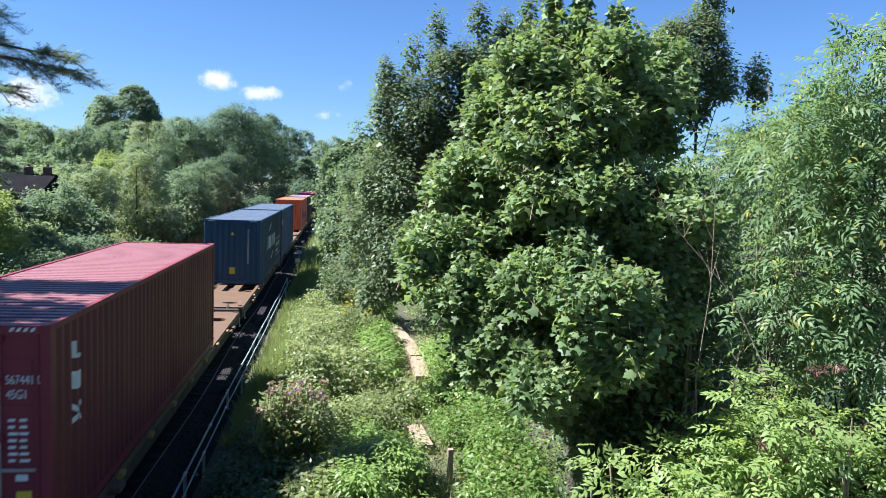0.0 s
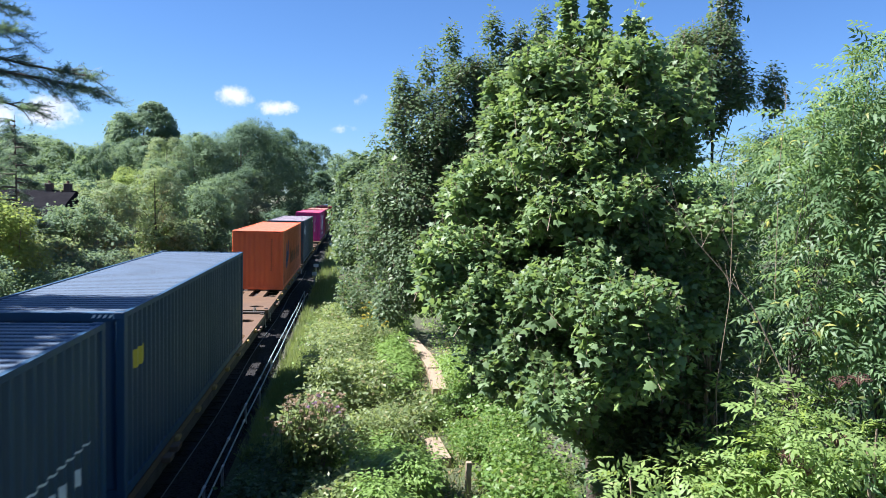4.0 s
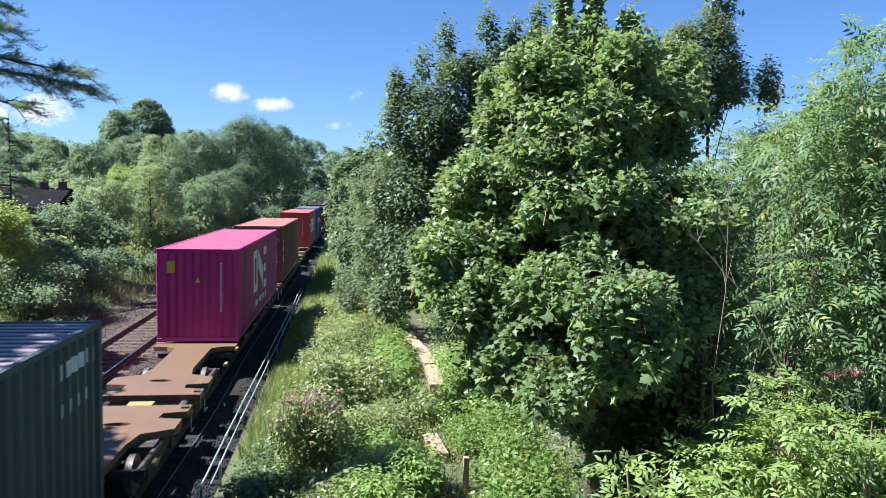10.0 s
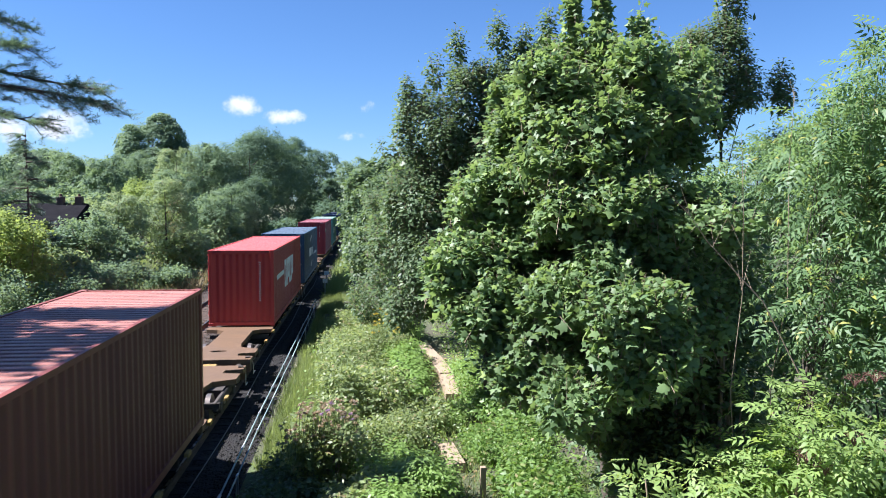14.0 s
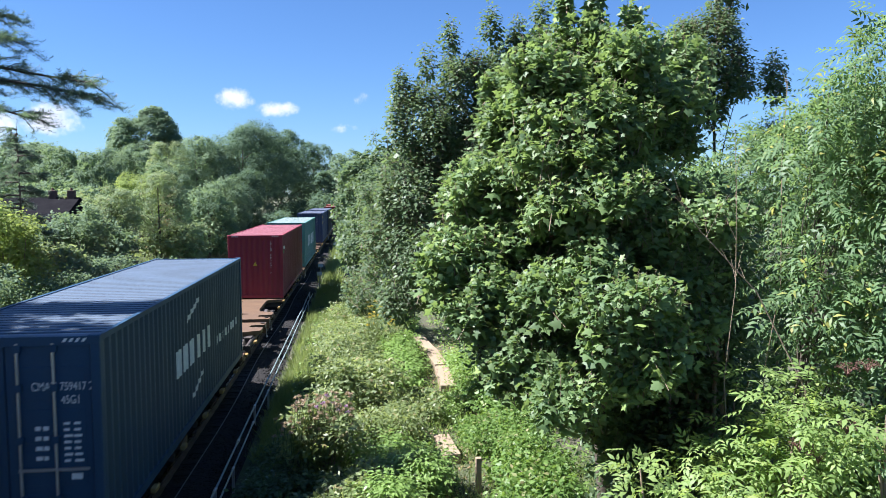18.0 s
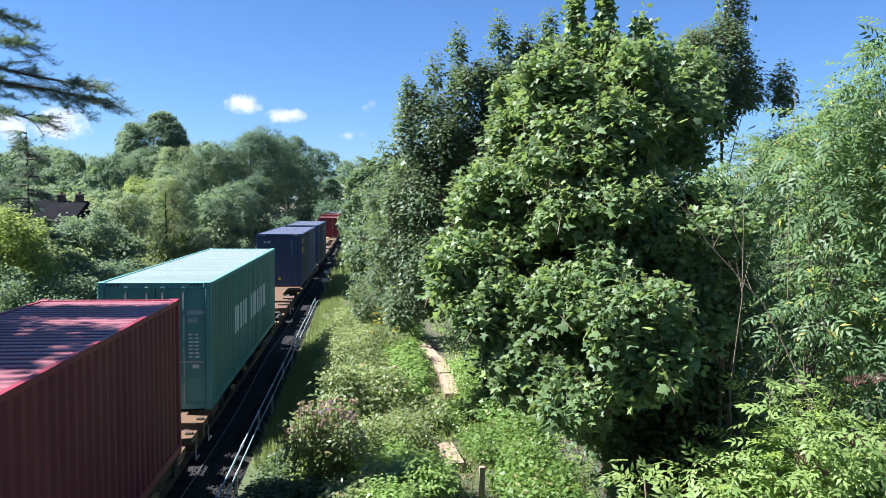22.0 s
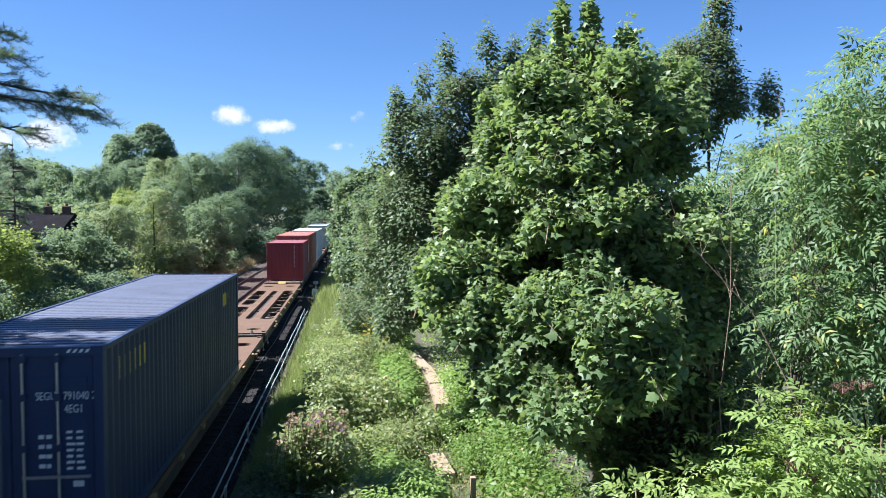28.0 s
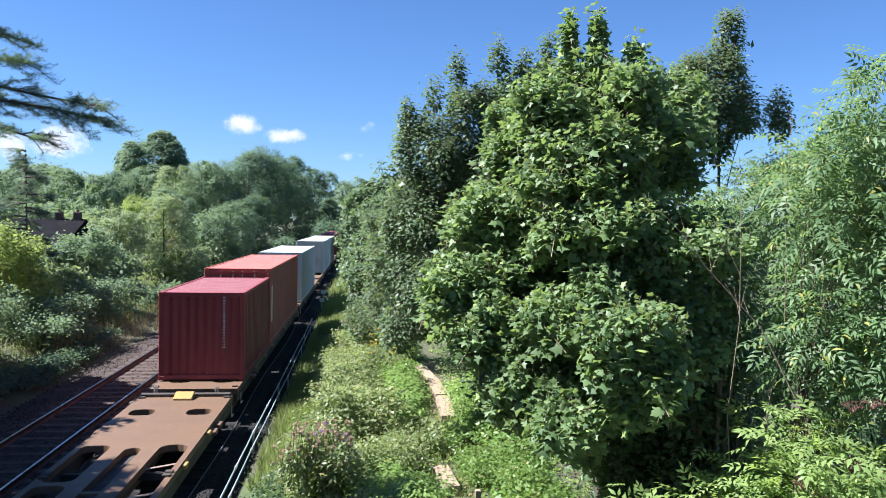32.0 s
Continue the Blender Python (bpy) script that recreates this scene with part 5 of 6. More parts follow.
# ---- trees and hedge right of the line ----
R_ = "trees on the near bank"
tree("hornbeam_tree", 81, (7.9, 18.9, 0.1), (7.4, 18.4, 9.0),
     sublobes([(6.3, 18.0, 7.3, 0.9, 1.0, 1.2), (7.2, 18.2, 8.0, 0.8, 0.9, 1.1), (8.2, 18.3, 8.3, 0.9, 0.9, 1.1), (9.2, 18.5, 8.5, 0.8, 0.9, 1.1), (6.2, 18.0, 5.6, 1.0, 1.2, 1.3), (7.4, 18.0, 6.2, 1.3, 1.4, 1.8), (6.0, 18.2, 4.4, 1.2, 1.3, 1.1), (5.9, 18.6, 3.3, 1.0, 1.2, 0.9), (6.8, 18.0, 4.2, 1.5, 1.4, 1.5), (8.9, 18.5, 6.0, 1.5, 1.3, 2.0),
               (5.65, 18.0, 8.0, 0.2, 0.2, 0.5), (6.3, 18.0, 8.6, 0.22, 0.22, 0.55), (6.85, 18.0, 9.15, 0.2, 0.2, 0.5), (7.85, 18.1, 9.5, 0.22, 0.22, 0.55), (8.5, 18.2, 9.4, 0.2, 0.2, 0.4), (9.15, 18.3, 9.8, 0.2, 0.2, 0.5), (5.2, 18.0, 6.8, 0.25, 0.2, 0.18), (5.35, 18.0, 5.6, 0.3, 0.25, 0.2)], 7, 6, 0.24, 0.42, 1.2),
     M_TREE, "oval", 5600, 9, 0, 0.15, 0.14, 30, "dense mid green small-leaved tree with pointed leading shoots", "tree", R_, near=True, shoots=0.5, pairs=False, up=0.9, wild=0.35)
tree("hornbeam_tree", 82, (6.6, 29, 0.1), (6.6, 29, 7.0),
     sublobes([(6.8, 28.5, 4.6, 1.9, 2.4, 2.2), (5.8, 28, 3.2, 1.5, 2.2, 1.6), (5.3, 28.5, 1.9, 1.2, 2.0, 1.3), (6.7, 30, 6.6, 1.2, 1.5, 1.4), (8.4, 28, 5.6, 1.6, 2.0, 2.4), (5.5, 31, 4.6, 1.1, 2, 1.5)], 9, 82, 0.22, 0.4, 1.0),
     M_TREE, "oval", 2900, 7, 0, 0.17, 0.14, 24, "mid green tree in the hedge beside the line", "tree", R_, near=True, shoots=0.55, pairs=False, up=0.7, wild=0.4)
tree("hornbeam_tree", 83, (6.4, 44, 0.1), (6.4, 44, 6.6),
     sublobes([(6.6, 44, 4.2, 2.4, 4.0, 2.6), (5.3, 43, 2.2, 1.5, 3.0, 2.0), (6.0, 46, 6.0, 1.6, 2.5, 1.4), (4.9, 48, 3.0, 1.3, 3, 2.0)], 9, 83, 0.22, 0.4, 1.0),
     M_TREE, "diamond", 1700, 12, 0.2, 0.22, 0.14, 20, "mid green tree in the hedge beside the line", "tree", R_, near=True, shell=0.8, wild=0.5)
tree("hornbeam_tree", 84, (5.6, 66, 0.1), (5.6, 66, 7.6),
     sublobes([(5.3, 64, 6.2, 1.9, 3.0, 2.8), (4.4, 63, 4.0, 1.5, 3.0, 2.4), (6.6, 66, 6.4, 2.2, 3.5, 2.6), (4.3, 64, 2.0, 1.3, 4.0, 1.8)], 10, 84, 0.22, 0.4, 1.0),
     M_TREE, "diamond", 1600, 12, 0.26, 0.3, 0.15, 20, "mid green tree in the hedge beside the line", "tree", R_, near=True, shell=0.8, wild=0.5)
tree("hornbeam_tree", 85, (6.0, 95, 0.1), (6.0, 95, 8.0),
     sublobes([(6.6, 95, 5.0, 3.6, 8.0, 4.2), (4.1, 92, 3.0, 1.5, 6.0, 2.8), (5.3, 98, 7.6, 2.4, 5, 2.4)], 10, 85, 0.22, 0.4, 1.0),
     M_FAR_A, "diamond", 1200, 14, 0.36, 0.42, 0.18, 20, "mid green tree in the hedge beside the line", "tree", R_, near=True, shell=0.8, wild=0.5)
tree("hornbeam_tree", 86, (9.0, 130, 0.1), (9.0, 130, 11.0),
     [(9.0, 130, 6, 5.0, 12.0, 5.6), (5.6, 126, 4.0, 2.0, 8.0, 3.6)],
     M_FAR_B, "diamond", 600, 18, 0.8, 0.55, 0.2, 16, "mid green tree in the hedge beside the line", "tree", R_, near=True)
tree("hornbeam_tree", 87, (12.0, 32, 0.1), (12.0, 32, 8.0), [(11, 32, 5, 4.0, 5, 4.2), (9, 27, 4, 3, 4, 3.4), (14, 26, 5, 3, 4, 4)],
     M_TREE, "diamond", 450, 16, 0.5, 0.3, 0.16, 16, "mid green tree behind the hedge", "tree", R_)
tree("lime_tree", 88, (11.9, 14.6, 0.1), (11.7, 14.3, 8.8),
     sublobes([(11.55, 14.2, 8.3, 0.75, 0.8, 1.1), (11.1, 14.2, 7.5, 0.8, 0.8, 0.8), (10.4, 14.2, 7.2, 0.8, 0.8, 1.2), (11.0, 14.2, 8.3, 0.6, 0.6, 0.8), (11.75, 14.2, 9.4, 0.25, 0.25, 0.45), (12.0, 14.2, 7.8, 0.4, 0.5, 0.6), (12.9, 14.3, 7.9, 0.28, 0.3, 0.65), (13.0, 14.3, 6.4, 0.5, 0.5, 0.6)], 6, 8, 0.25, 0.42, 1.0),
     M_TREE, "oval", 2000, 9, 0, 0.125, 0.07, 5, "slim mid green tree behind the maple", "tree", R_, near=True, shoots=0.42, pairs=False, up=0.8, wild=0.4)

# the big maple beside the camera
MAPLE_LOBES = [(7.6, 9.9, 7.1, 0.75, 0.7, 0.85), (8.95, 10.0, 7.1, 0.45, 0.5, 0.6), (6.85, 9.9, 6.6, 0.65, 0.7, 0.8), (8.45, 10.0, 6.8, 0.7, 0.7, 0.85), (8.8, 10.0, 6.3, 0.65, 0.7, 0.55), (7.6, 9.7, 5.7, 1.2, 0.9, 1.2), (6.5, 9.6, 5.5, 0.75, 0.8, 0.9), (6.05, 9.3, 4.75, 0.72, 0.8, 0.65),
               (6.4, 9.0, 4.15, 0.75, 0.8, 0.6), (7.1, 9.0, 4.2, 1.0, 0.8, 0.8), (6.95, 8.8, 3.45, 0.8, 0.7, 0.5), (8.0, 9.4, 4.9, 0.7, 0.8, 1.0), (7.85, 9.3, 3.8, 0.65, 0.7, 0.65), (8.1, 10.0, 2.7, 0.7, 0.6, 0.8),
               (7.35, 9.8, 8.0, 0.08, 0.08, 0.35), (7.75, 9.8, 8.05, 0.08, 0.08, 0.35), (8.3, 9.9, 7.8, 0.12, 0.12, 0.25), (7.05, 9.8, 7.5, 0.12, 0.12, 0.25)]
# tiers of leaves reaching forward of the body, where the light runs in between them
tiers = random.Random(17)
for k in range(50):
    h = tiers.uniform(0.0, 1.0)
    x0, x1 = 5.9 + 1.0 * h ** 1.5, 8.45 + 0.2 * h
    x = tiers.uniform(x0, x1)
    if h < 0.19 and x > 7.1:      # the shaded hollow under the crown
        continue
    bulge = min(1.0, max(0.0, (x - 5.7) / 1.5))
    MAPLE_LOBES.append((x, 8.75 - 1.15 * bulge * (1 - 0.5 * h) + 0.55 * h + tiers.uniform(-0.15, 0.3), 3.3 + 4.2 * h, tiers.uniform(0.26, 0.46), tiers.uniform(0.22, 0.36), tiers.uniform(0.14, 0.22)))
for k in range(9):      # low boughs on the near flank
    MAPLE_LOBES.append((tiers.uniform(7.2, 7.75), tiers.uniform(7.2, 7.6), tiers.uniform(3.5, 4.7), tiers.uniform(0.26, 0.42), tiers.uniform(0.22, 0.34), tiers.uniform(0.14, 0.22)))
maple = tree("maple_tree", 90, (8.35, 10.5, 0.15), (7.7, 9.7, 7.4), sublobes(MAPLE_LOBES, 11, 5, 0.2, 0.36, 0.65), M_MAPLE, "maple_small", 6800, 5, 0, 0.112, 0.13, 40,
             "big dark green maple with broad lobed leaves", "tree", R_, near=True, singles=280, shoots=0.42, pairs=True, up=0.8, droop=0.3, wild=0.62, face=0.35)

# ash and willow growth on the right
AS = "young ash trees"
young_ash = []
young_ash.append(tree("ash_sapling", 95, (9.35, 7.6, 0.1), (9.5, 7.6, 6.6), [(9.75, 7.5, 5.6, 0.4, 0.5, 0.7), (9.6, 7.4, 4.5, 0.5, 0.4, 0.8), (9.45, 7.5, 6.2, 0.22, 0.3, 0.5)],
     M_ASH, "ash", 95, 7, 0.16, 0.34, 0.045, 24, "young ash with feathery pale green leaves and bare shoots", "tree", AS, wild=0.45, droop=0.5, shell=0.3, near=True))
young_ash.append(tree("ash_sapling", 96, (10.3, 7.4, 0.1), (10.35, 7.4, 6.9), [(10.2, 7.3, 5.3, 0.5, 0.6, 1.0), (10.5, 7.4, 6.4, 0.3, 0.4, 0.5), (10.6, 7.4, 5.8, 0.55, 0.5, 0.5), (10.9, 7.4, 6.3, 0.4, 0.4, 0.5), (9.8, 7.4, 6.4, 0.3, 0.3, 0.4), (10.2, 7.2, 4.1, 0.7, 0.5, 0.9), (10.0, 7.3, 6.9, 0.25, 0.3, 0.35), (10.35, 7.3, 7.3, 0.3, 0.3, 0.2), (10.9, 7.4, 4.8, 0.7, 0.6, 1.4)],
     M_ASH, "ash", 270, 7, 0.16, 0.34, 0.045, 26, "young ash with feathery pale green leaves and bare shoots", "tree", AS, wild=0.45, droop=0.5, shell=0.3, near=True))
tree("ash_sapling", 97, (11.6, 12.9, 0.1), (11.6, 12.9, 6.0), [(11.6, 12.8, 5.0, 1.4, 1.2, 1.6), (12.2, 12.9, 6.0, 0.8, 0.8, 0.9), (13.8, 13.2, 6.9, 0.9, 0.8, 0.8), (13.2, 13.0, 5.4, 1.2, 1.2, 1.8), (10.6, 12.6, 4.0, 1.2, 1.0, 1.6)],
     M_ASH, "ash", 360, 10, 0.22, 0.4, 0.06, 20, "young ash with feathery green leaves behind the maple", "tree", AS, wild=0.45, droop=0.5, shell=0.4, near=True)
mound("willow_bush", 98, 10.35, 7.1, 0.9, 0.5, 4.5, M_ASH, 330, 16, 0.16, 0.16, "bushy willow with narrow pale green leaves", kind="lance", group="", stems=26, near=True)
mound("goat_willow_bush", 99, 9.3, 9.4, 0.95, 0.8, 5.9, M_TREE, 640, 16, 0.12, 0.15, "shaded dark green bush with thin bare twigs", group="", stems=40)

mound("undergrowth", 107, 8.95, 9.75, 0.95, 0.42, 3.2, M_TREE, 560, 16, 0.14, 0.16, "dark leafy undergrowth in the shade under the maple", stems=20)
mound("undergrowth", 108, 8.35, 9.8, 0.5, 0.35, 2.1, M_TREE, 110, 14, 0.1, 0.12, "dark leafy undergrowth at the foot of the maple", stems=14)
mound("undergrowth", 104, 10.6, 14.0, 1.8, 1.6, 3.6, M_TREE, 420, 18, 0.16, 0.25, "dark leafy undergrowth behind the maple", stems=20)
mound("undergrowth", 105, 13.2, 12.8, 2.2, 2.0, 4.6, M_TREE, 420, 18, 0.16, 0.25, "dark leafy undergrowth behind the ash trees", stems=20)
mound("undergrowth", 106, 9.0, 20.0, 1.6, 3.0, 3.0, M_TREE, 420, 18, 0.16, 0.25, "dark leafy undergrowth beside the garden bank", stems=20)

# elder in the foreground
EL = "elder bushes"
mound("elder_bush", 101, 7.65, 6.3, 0.7, 0.6, 3.5, M_ELDER, 40, 9, 0.24, 0.15, "bright green elder bush with pointed leaflets", kind="pinnate", group=EL, stems=16, droop=0.3, wild=0.45, near=True, singles=90)
mound("elder_bush", 109, 8.85, 7.3, 0.6, 0.35, 4.35, M_ELDER, 46, 8, 0.22, 0.16, "thin green elder bush in front of the shade", kind="pinnate", group=EL, stems=14, droop=0.3, wild=0.45, near=True)
mound("elder_bush", 102, 8.7, 6.6, 0.95, 0.7, 3.95, M_ELDER, 170, 9, 0.26, 0.16, "bright green elder bush with dark berry heads", kind="pinnate", group=EL, stems=20, droop=0.3, wild=0.45, near=True, singles=90)
mound("elder_bush", 103, 10.0, 6.9, 1.0, 0.7, 4.0, M_ELDER, 170, 9, 0.26, 0.16, "bright green elder bush with dark berry heads", kind="pinnate", group=EL, stems=20, droop=0.3, wild=0.45, near=True, singles=90)

# ---- the larch over the line ----
def larch(x, y, seed, height, reach=4.6, lead=6, fill=4, label="larch with drooping dark green needle sprays reaching over the line"):
    rr = np.random.default_rng(seed)
    root = new("larch_tree")
    z0 = ground_z(x, y) - 0.1
    root.location = (x, y, z0)
    part("trunk", mesh_of("trunk", *tubes([[((0, 0, 0), 0.0009 * height ** 2), ((0.05, 0, height * 0.4), 0.0007 * height ** 2), ((0, 0.05, height * 0.75), 0.0004 * height ** 2), ((0, 0, height * 0.95), 0.006)]], 9), M_BARK, True), None, root)
    branches, pos, along = [], [], []
    specs = [(9.25, 5.7, -0.04, 0.03), (8.7, 5.9, -0.03, -0.06), (7.95, 7.1, -0.03, 0.0), (8.2, 6.7, -0.02, 0.06), (7.55, 6.2, -0.03, -0.05), (10.2, 5.4, -0.02, 0.0)]
    specs = specs[:lead]
    for k in range(26):
        specs.append((2.5 + k * (height - 3) / 26, (1 - k / 30) * reach * rr.uniform(0.7, 1.0), rr.uniform(-0.15, 0.05), rr.uniform(0, 6.28)))
    main = []
    for bi, (h, l, lift, a) in enumerate(specs):
        d = np.array([math.cos(a), math.sin(a), 0])
        pts = []
        for i in range(8):
            t = i / 7
            pts.append(np.array([0, 0, h]) + d * l * t + np.array([0, 0, l * (lift * t + 0.12 * t * (1 - t) - 0.05 * t * t)]) + rr.normal(size=3) * 0.05 * t)
        main.append([(p, 0.05 * (1 - i / 8) + 0.008) for i, p in enumerate(pts)])
        side = np.array([-d[1], d[0], 0])
        for j in range(int(l * (14 if bi < lead else fill))):
            t = rr.uniform(0.15, 1.0)
            i = min(6, int(t * 7))
            p = pts[i] + (pts[i + 1] - pts[i]) * (t * 7 - i)
            sgn = rr.choice((-1, 1))
            ln = rr.uniform(0.3, 0.95) * (1.15 - 0.5 * t)
            dirv = unit(d * 0.8 + side * sgn * rr.uniform(0.4, 1.1) + np.array([0, 0, rr.uniform(-0.55, 0.35)]))
            end = p + dirv * ln - np.array([0, 0, 0.2 * ln])
            branches.append([(p, 0.012), ((p + end) / 2 + np.array([0, 0, 0.04]), 0.008), (end, 0.003)])
            n = int(ln * 30) + 4 if bi < lead else fill
            for q in range(n):
                u = rr.uniform(0.1, 1)
                pos.append(p + (end - p) * u + rr.normal(size=3) * 0.02)
                along.append(unit(dirv + rr.normal(size=3) * 0.55 - np.array([0, 0, 0.25])))
    for q in main:
        part("branch", mesh_of("branch", *tubes([q], 6), M_BARK, True), None, root)
    tagged(part("twig_growth", mesh_of("twig_growth", *tubes(branches, 4), M_BARK), None, root), kind="stuff")
    pos, along = np.array(pos), np.array(along)
    fr = leaf_frames(rr, len(pos), np.tile(np.array([0.0, 0, 1]), (len(pos), 1)), along, 0.3)
    tagged(part("needles", leaves_mesh("needles", "needles", pos, fr, 0.2 * (0.7 + 0.6 * rr.random(len(pos))), M_LARCH), None, root), kind="stuff")
    return tagged(root, label, "tree", "larches")


larch(-6.6, 13.0, 120, 15.5)
larch(-11.4, 38.0, 121, 8.4, 2.8, 0, 20, "young grey-green larch with upswept feathery branches on the bank")

# trees beside the line whose shade falls on the near end of the tracks
SH = "trees beside the far track"
for i, (x, y, top, rx) in enumerate([(-10.5, 9.4, 17.4, 3.9), (-10.0, 1.0, 18.0, 4.6), (-10.5, -8.0, 17.0, 4.5), (-9.8, 13.4, 12.8, 2.8), (-10.6, 17.0, 11.8, 3.2), (-10.9, 21.3, 10.6, 3.2), (-10.9, 25.6, 9.2, 2.4)]):
    round_tree("sycamore_tree", 131 + i, x, y, top, rx, M_FAR_A, 0.38, 480, 16, "dark leafy tree beside the far track", low=2.0 if top > 12 else 0.0, group=SH)

# ---- low growth right of the line ----
G = "bramble and weeds on the near bank"
mound("bramble_bush", 141, 4.45, 24, 1.15, 5.0, 1.45, M_BRAMBLE, 480, 22, 0.105, 0.15, "dense grey-green bramble thicket on the bank", group=G)
mound("bramble_bush", 142, 4.7, 19, 0.95, 1.8, 1.7, M_BRAMBLE, 300, 20, 0.115, 0.15, "grey-green bramble bush with arching stems", group=G)
mound("bramble_bush", 143, 4.6, 29.8, 1.1, 2.6, 1.1, M_BRAMBLE, 330, 18, 0.12, 0.18, "low green bramble beside the line", group=G)
mound("thistle_clump", 144, 3.9, 14.6, 0.75, 0.9, 1.75, M_BRAMBLE, 240, 16, 0.12, 0.14, "tall seeding thistle clump with purple flower heads", group=G)
mound("weed_clump", 145, 4.5, 12.2, 0.9, 1.2, 0.95, M_BRAMBLE, 260, 16, 0.13, 0.14, "dull green weeds in the shade", group=G)
mound("nettle_patch", 146, 5.3, 12.9, 0.9, 1.7, 1.15, M_NETTLE, 640, 18, 0.09, 0.13, "bright green nettle patch", group=G, up=1.2, wild=0.3)
mound("nettle_patch", 147, 5.95, 22.5, 0.62, 3.2, 1.05, M_NETTLE, 460, 18, 0.12, 0.14, "bright green nettle patch", group=G, up=1.2, wild=0.3)
mound("nettle_patch", 148, 5.9, 29.5, 0.8, 2.5, 1.1, M_NETTLE, 300, 16, 0.13, 0.15, "patch of tall yellow-green weeds", group=G, up=1.0)
mound("weed_clump", 149, 8.1, 17.0, 0.7, 1.6, 0.9, M_WEED, 260, 16, 0.12, 0.15, "mixed green weeds beside the timber edging", group=G)
mound("weed_clump", 150, 7.6, 13.0, 0.6, 1.2, 0.8, M_WEED, 260, 16, 0.12, 0.15, "mixed green weeds beside the timber edging", group=G)
mound("weed_clump", 152, 3.2, 14.2, 0.7, 1.7, 0.45, M_TREE, 300, 16, 0.1, 0.12, "dark low weeds beside the pipes", group=G)
mound("weed_clump", 153, 3.3, 11.2, 0.8, 1.6, 0.5, M_TREE, 300, 16, 0.1, 0.12, "dark low weeds beside the pipes", group=G)
# verge weeds in a dark leaf tone that also carries the bank's shade
mound("weed_clump", 154, -7.2, 24.0, 1.1, 4.5, 0.5, M_FAR_A, 300, 16, 0.13, 0.16, "dark low weeds beside the far track", kind="diamond", group=B)
mound("weed_clump", 155, -6.7, 31.0, 0.8, 6.5, 0.4, M_FAR_A, 300, 16, 0.13, 0.16, "dark low weeds beside the far track", kind="diamond", group=B)
mound("weed_clump", 151, 6.0, 17.6, 0.6, 0.8, 0.8, M_BRAMBLE, 200, 14, 0.12, 0.14, "dull green weeds in the shade", group=G)


for i, (x, y, rx, ry, top, mat) in enumerate([(5.2, 16.2, 0.8, 1.0, 1.0, M_BRAMBLE), (5.3, 27, 0.8, 2.5, 1.2, M_BRAMBLE),
                                              (5.5, 38, 1.0, 4.0, 1.4, M_TREE), (7.8, 21.5, 0.7, 2.0, 0.9, M_NETTLE), (8.0, 14.6, 0.6, 1.2, 0.9, M_WEED), (7.6, 11.4, 0.7, 0.8, 0.8, M_WEED), (7.5, 15.4, 0.65, 1.1, 0.7, M_WEED), (7.8, 19.0, 0.6, 1.4, 0.8, M_WEED), (6.7, 18.0, 0.3, 0.8, 0.5, M_NETTLE)]):
    mound("weed_clump", 300 + i, x, y, rx, ry, top, mat, 300, 18, 0.085, 0.14, "mixed green weeds and bramble on the bank", group=G)
rng = np.random.default_rng(15)
n = 15000
wx, wy = rng.uniform(2.7, 9.5, n), 10 + 26 * rng.random(n) ** 1.3
keep = np.abs(wx - 6.95) > 0.5
wx, wy = wx[keep], wy[keep]
n = len(wx)
pos = np.stack([wx, wy, [ground_z(a, b) + 0.05 for a, b in zip(wx, wy)]], 1)
pos[:, 2] += 0.3 * rng.random(n) ** 2
fr = leaf_frames(rng, n, np.tile(np.array([0, 0, 1.0]), (n, 1)), rng.normal(size=(n, 3)), 0.45)
tagged(part("ground_cover", leaves_mesh("ground_cover", "oval", pos, fr, 0.11 * (0.6 + 0.8 * rng.random(n)), M_NETTLE), None), "low green leafy weeds covering the soil", "weeds", kind="stuff")


def grass(name, seed, n, x0, x1, y0, y1, h, mat, label, lean=0.35, power=1.0):
    rr = np.random.default_rng(seed)
    y = y0 + (y1 - y0) * rr.random(n) ** power
    x = rr.uniform(x0, x1, n)
    keep = np.array([noise.noise((a * 0.9, b * 0.5, seed)) > -0.25 for a, b in zip(x, y)])
    x, y = x[keep], y[keep]
    z = np.array([ground_z(a, b) for a, b in zip(x, y)]) - 0.02
    pos = np.stack([x, y, z], 1)
    n = len(x)
    along = np.array([0, 0, 1.0]) + lean * rr.normal(size=(n, 3))
    fr = leaf_frames(rr, n, rr.normal(size=(n, 3)), along, 0.1)
    # keep blades upright: leaf_frames tilts the normal, not the run
    t = unit(along)
    nn = rr.normal(size=(n, 3))
    nn = unit(nn - t * (nn * t).sum(1, keepdims=True))
    fr = (np.cross(t, nn), t, nn)
    tagged(part(name, leaves_mesh(name, "blade", pos, fr, h * (0.5 + rr.random(n)), mat), None), label, "grass", kind="stuff")


grass("grass", 161, 24000, 2.3, 3.5, 16.2, 46, 0.36, M_GRASS, "long green grass along the edge of the line", 0.35, 1.3)
grass("grass", 167, 9000, 3.0, 4.6, 31.5, 48, 0.3, M_GRASS, "long green grass on the foot of the bank", 0.4)
grass("grass", 162, 7000, 2.3, 3.6, 46, 90, 0.7, M_GRASS, "long yellow-green grass along the edge of the line")
grass("dry_grass", 163, 1300, -7.8, -5.9, 32, 50, 0.55, M_DRY, "dry straw-coloured grass beside the far track")
grass("dry_grass", 164, 6000, -7.2, -5.8, 48, 100, 0.8, M_DRY, "dry straw-coloured grass beside the far track")
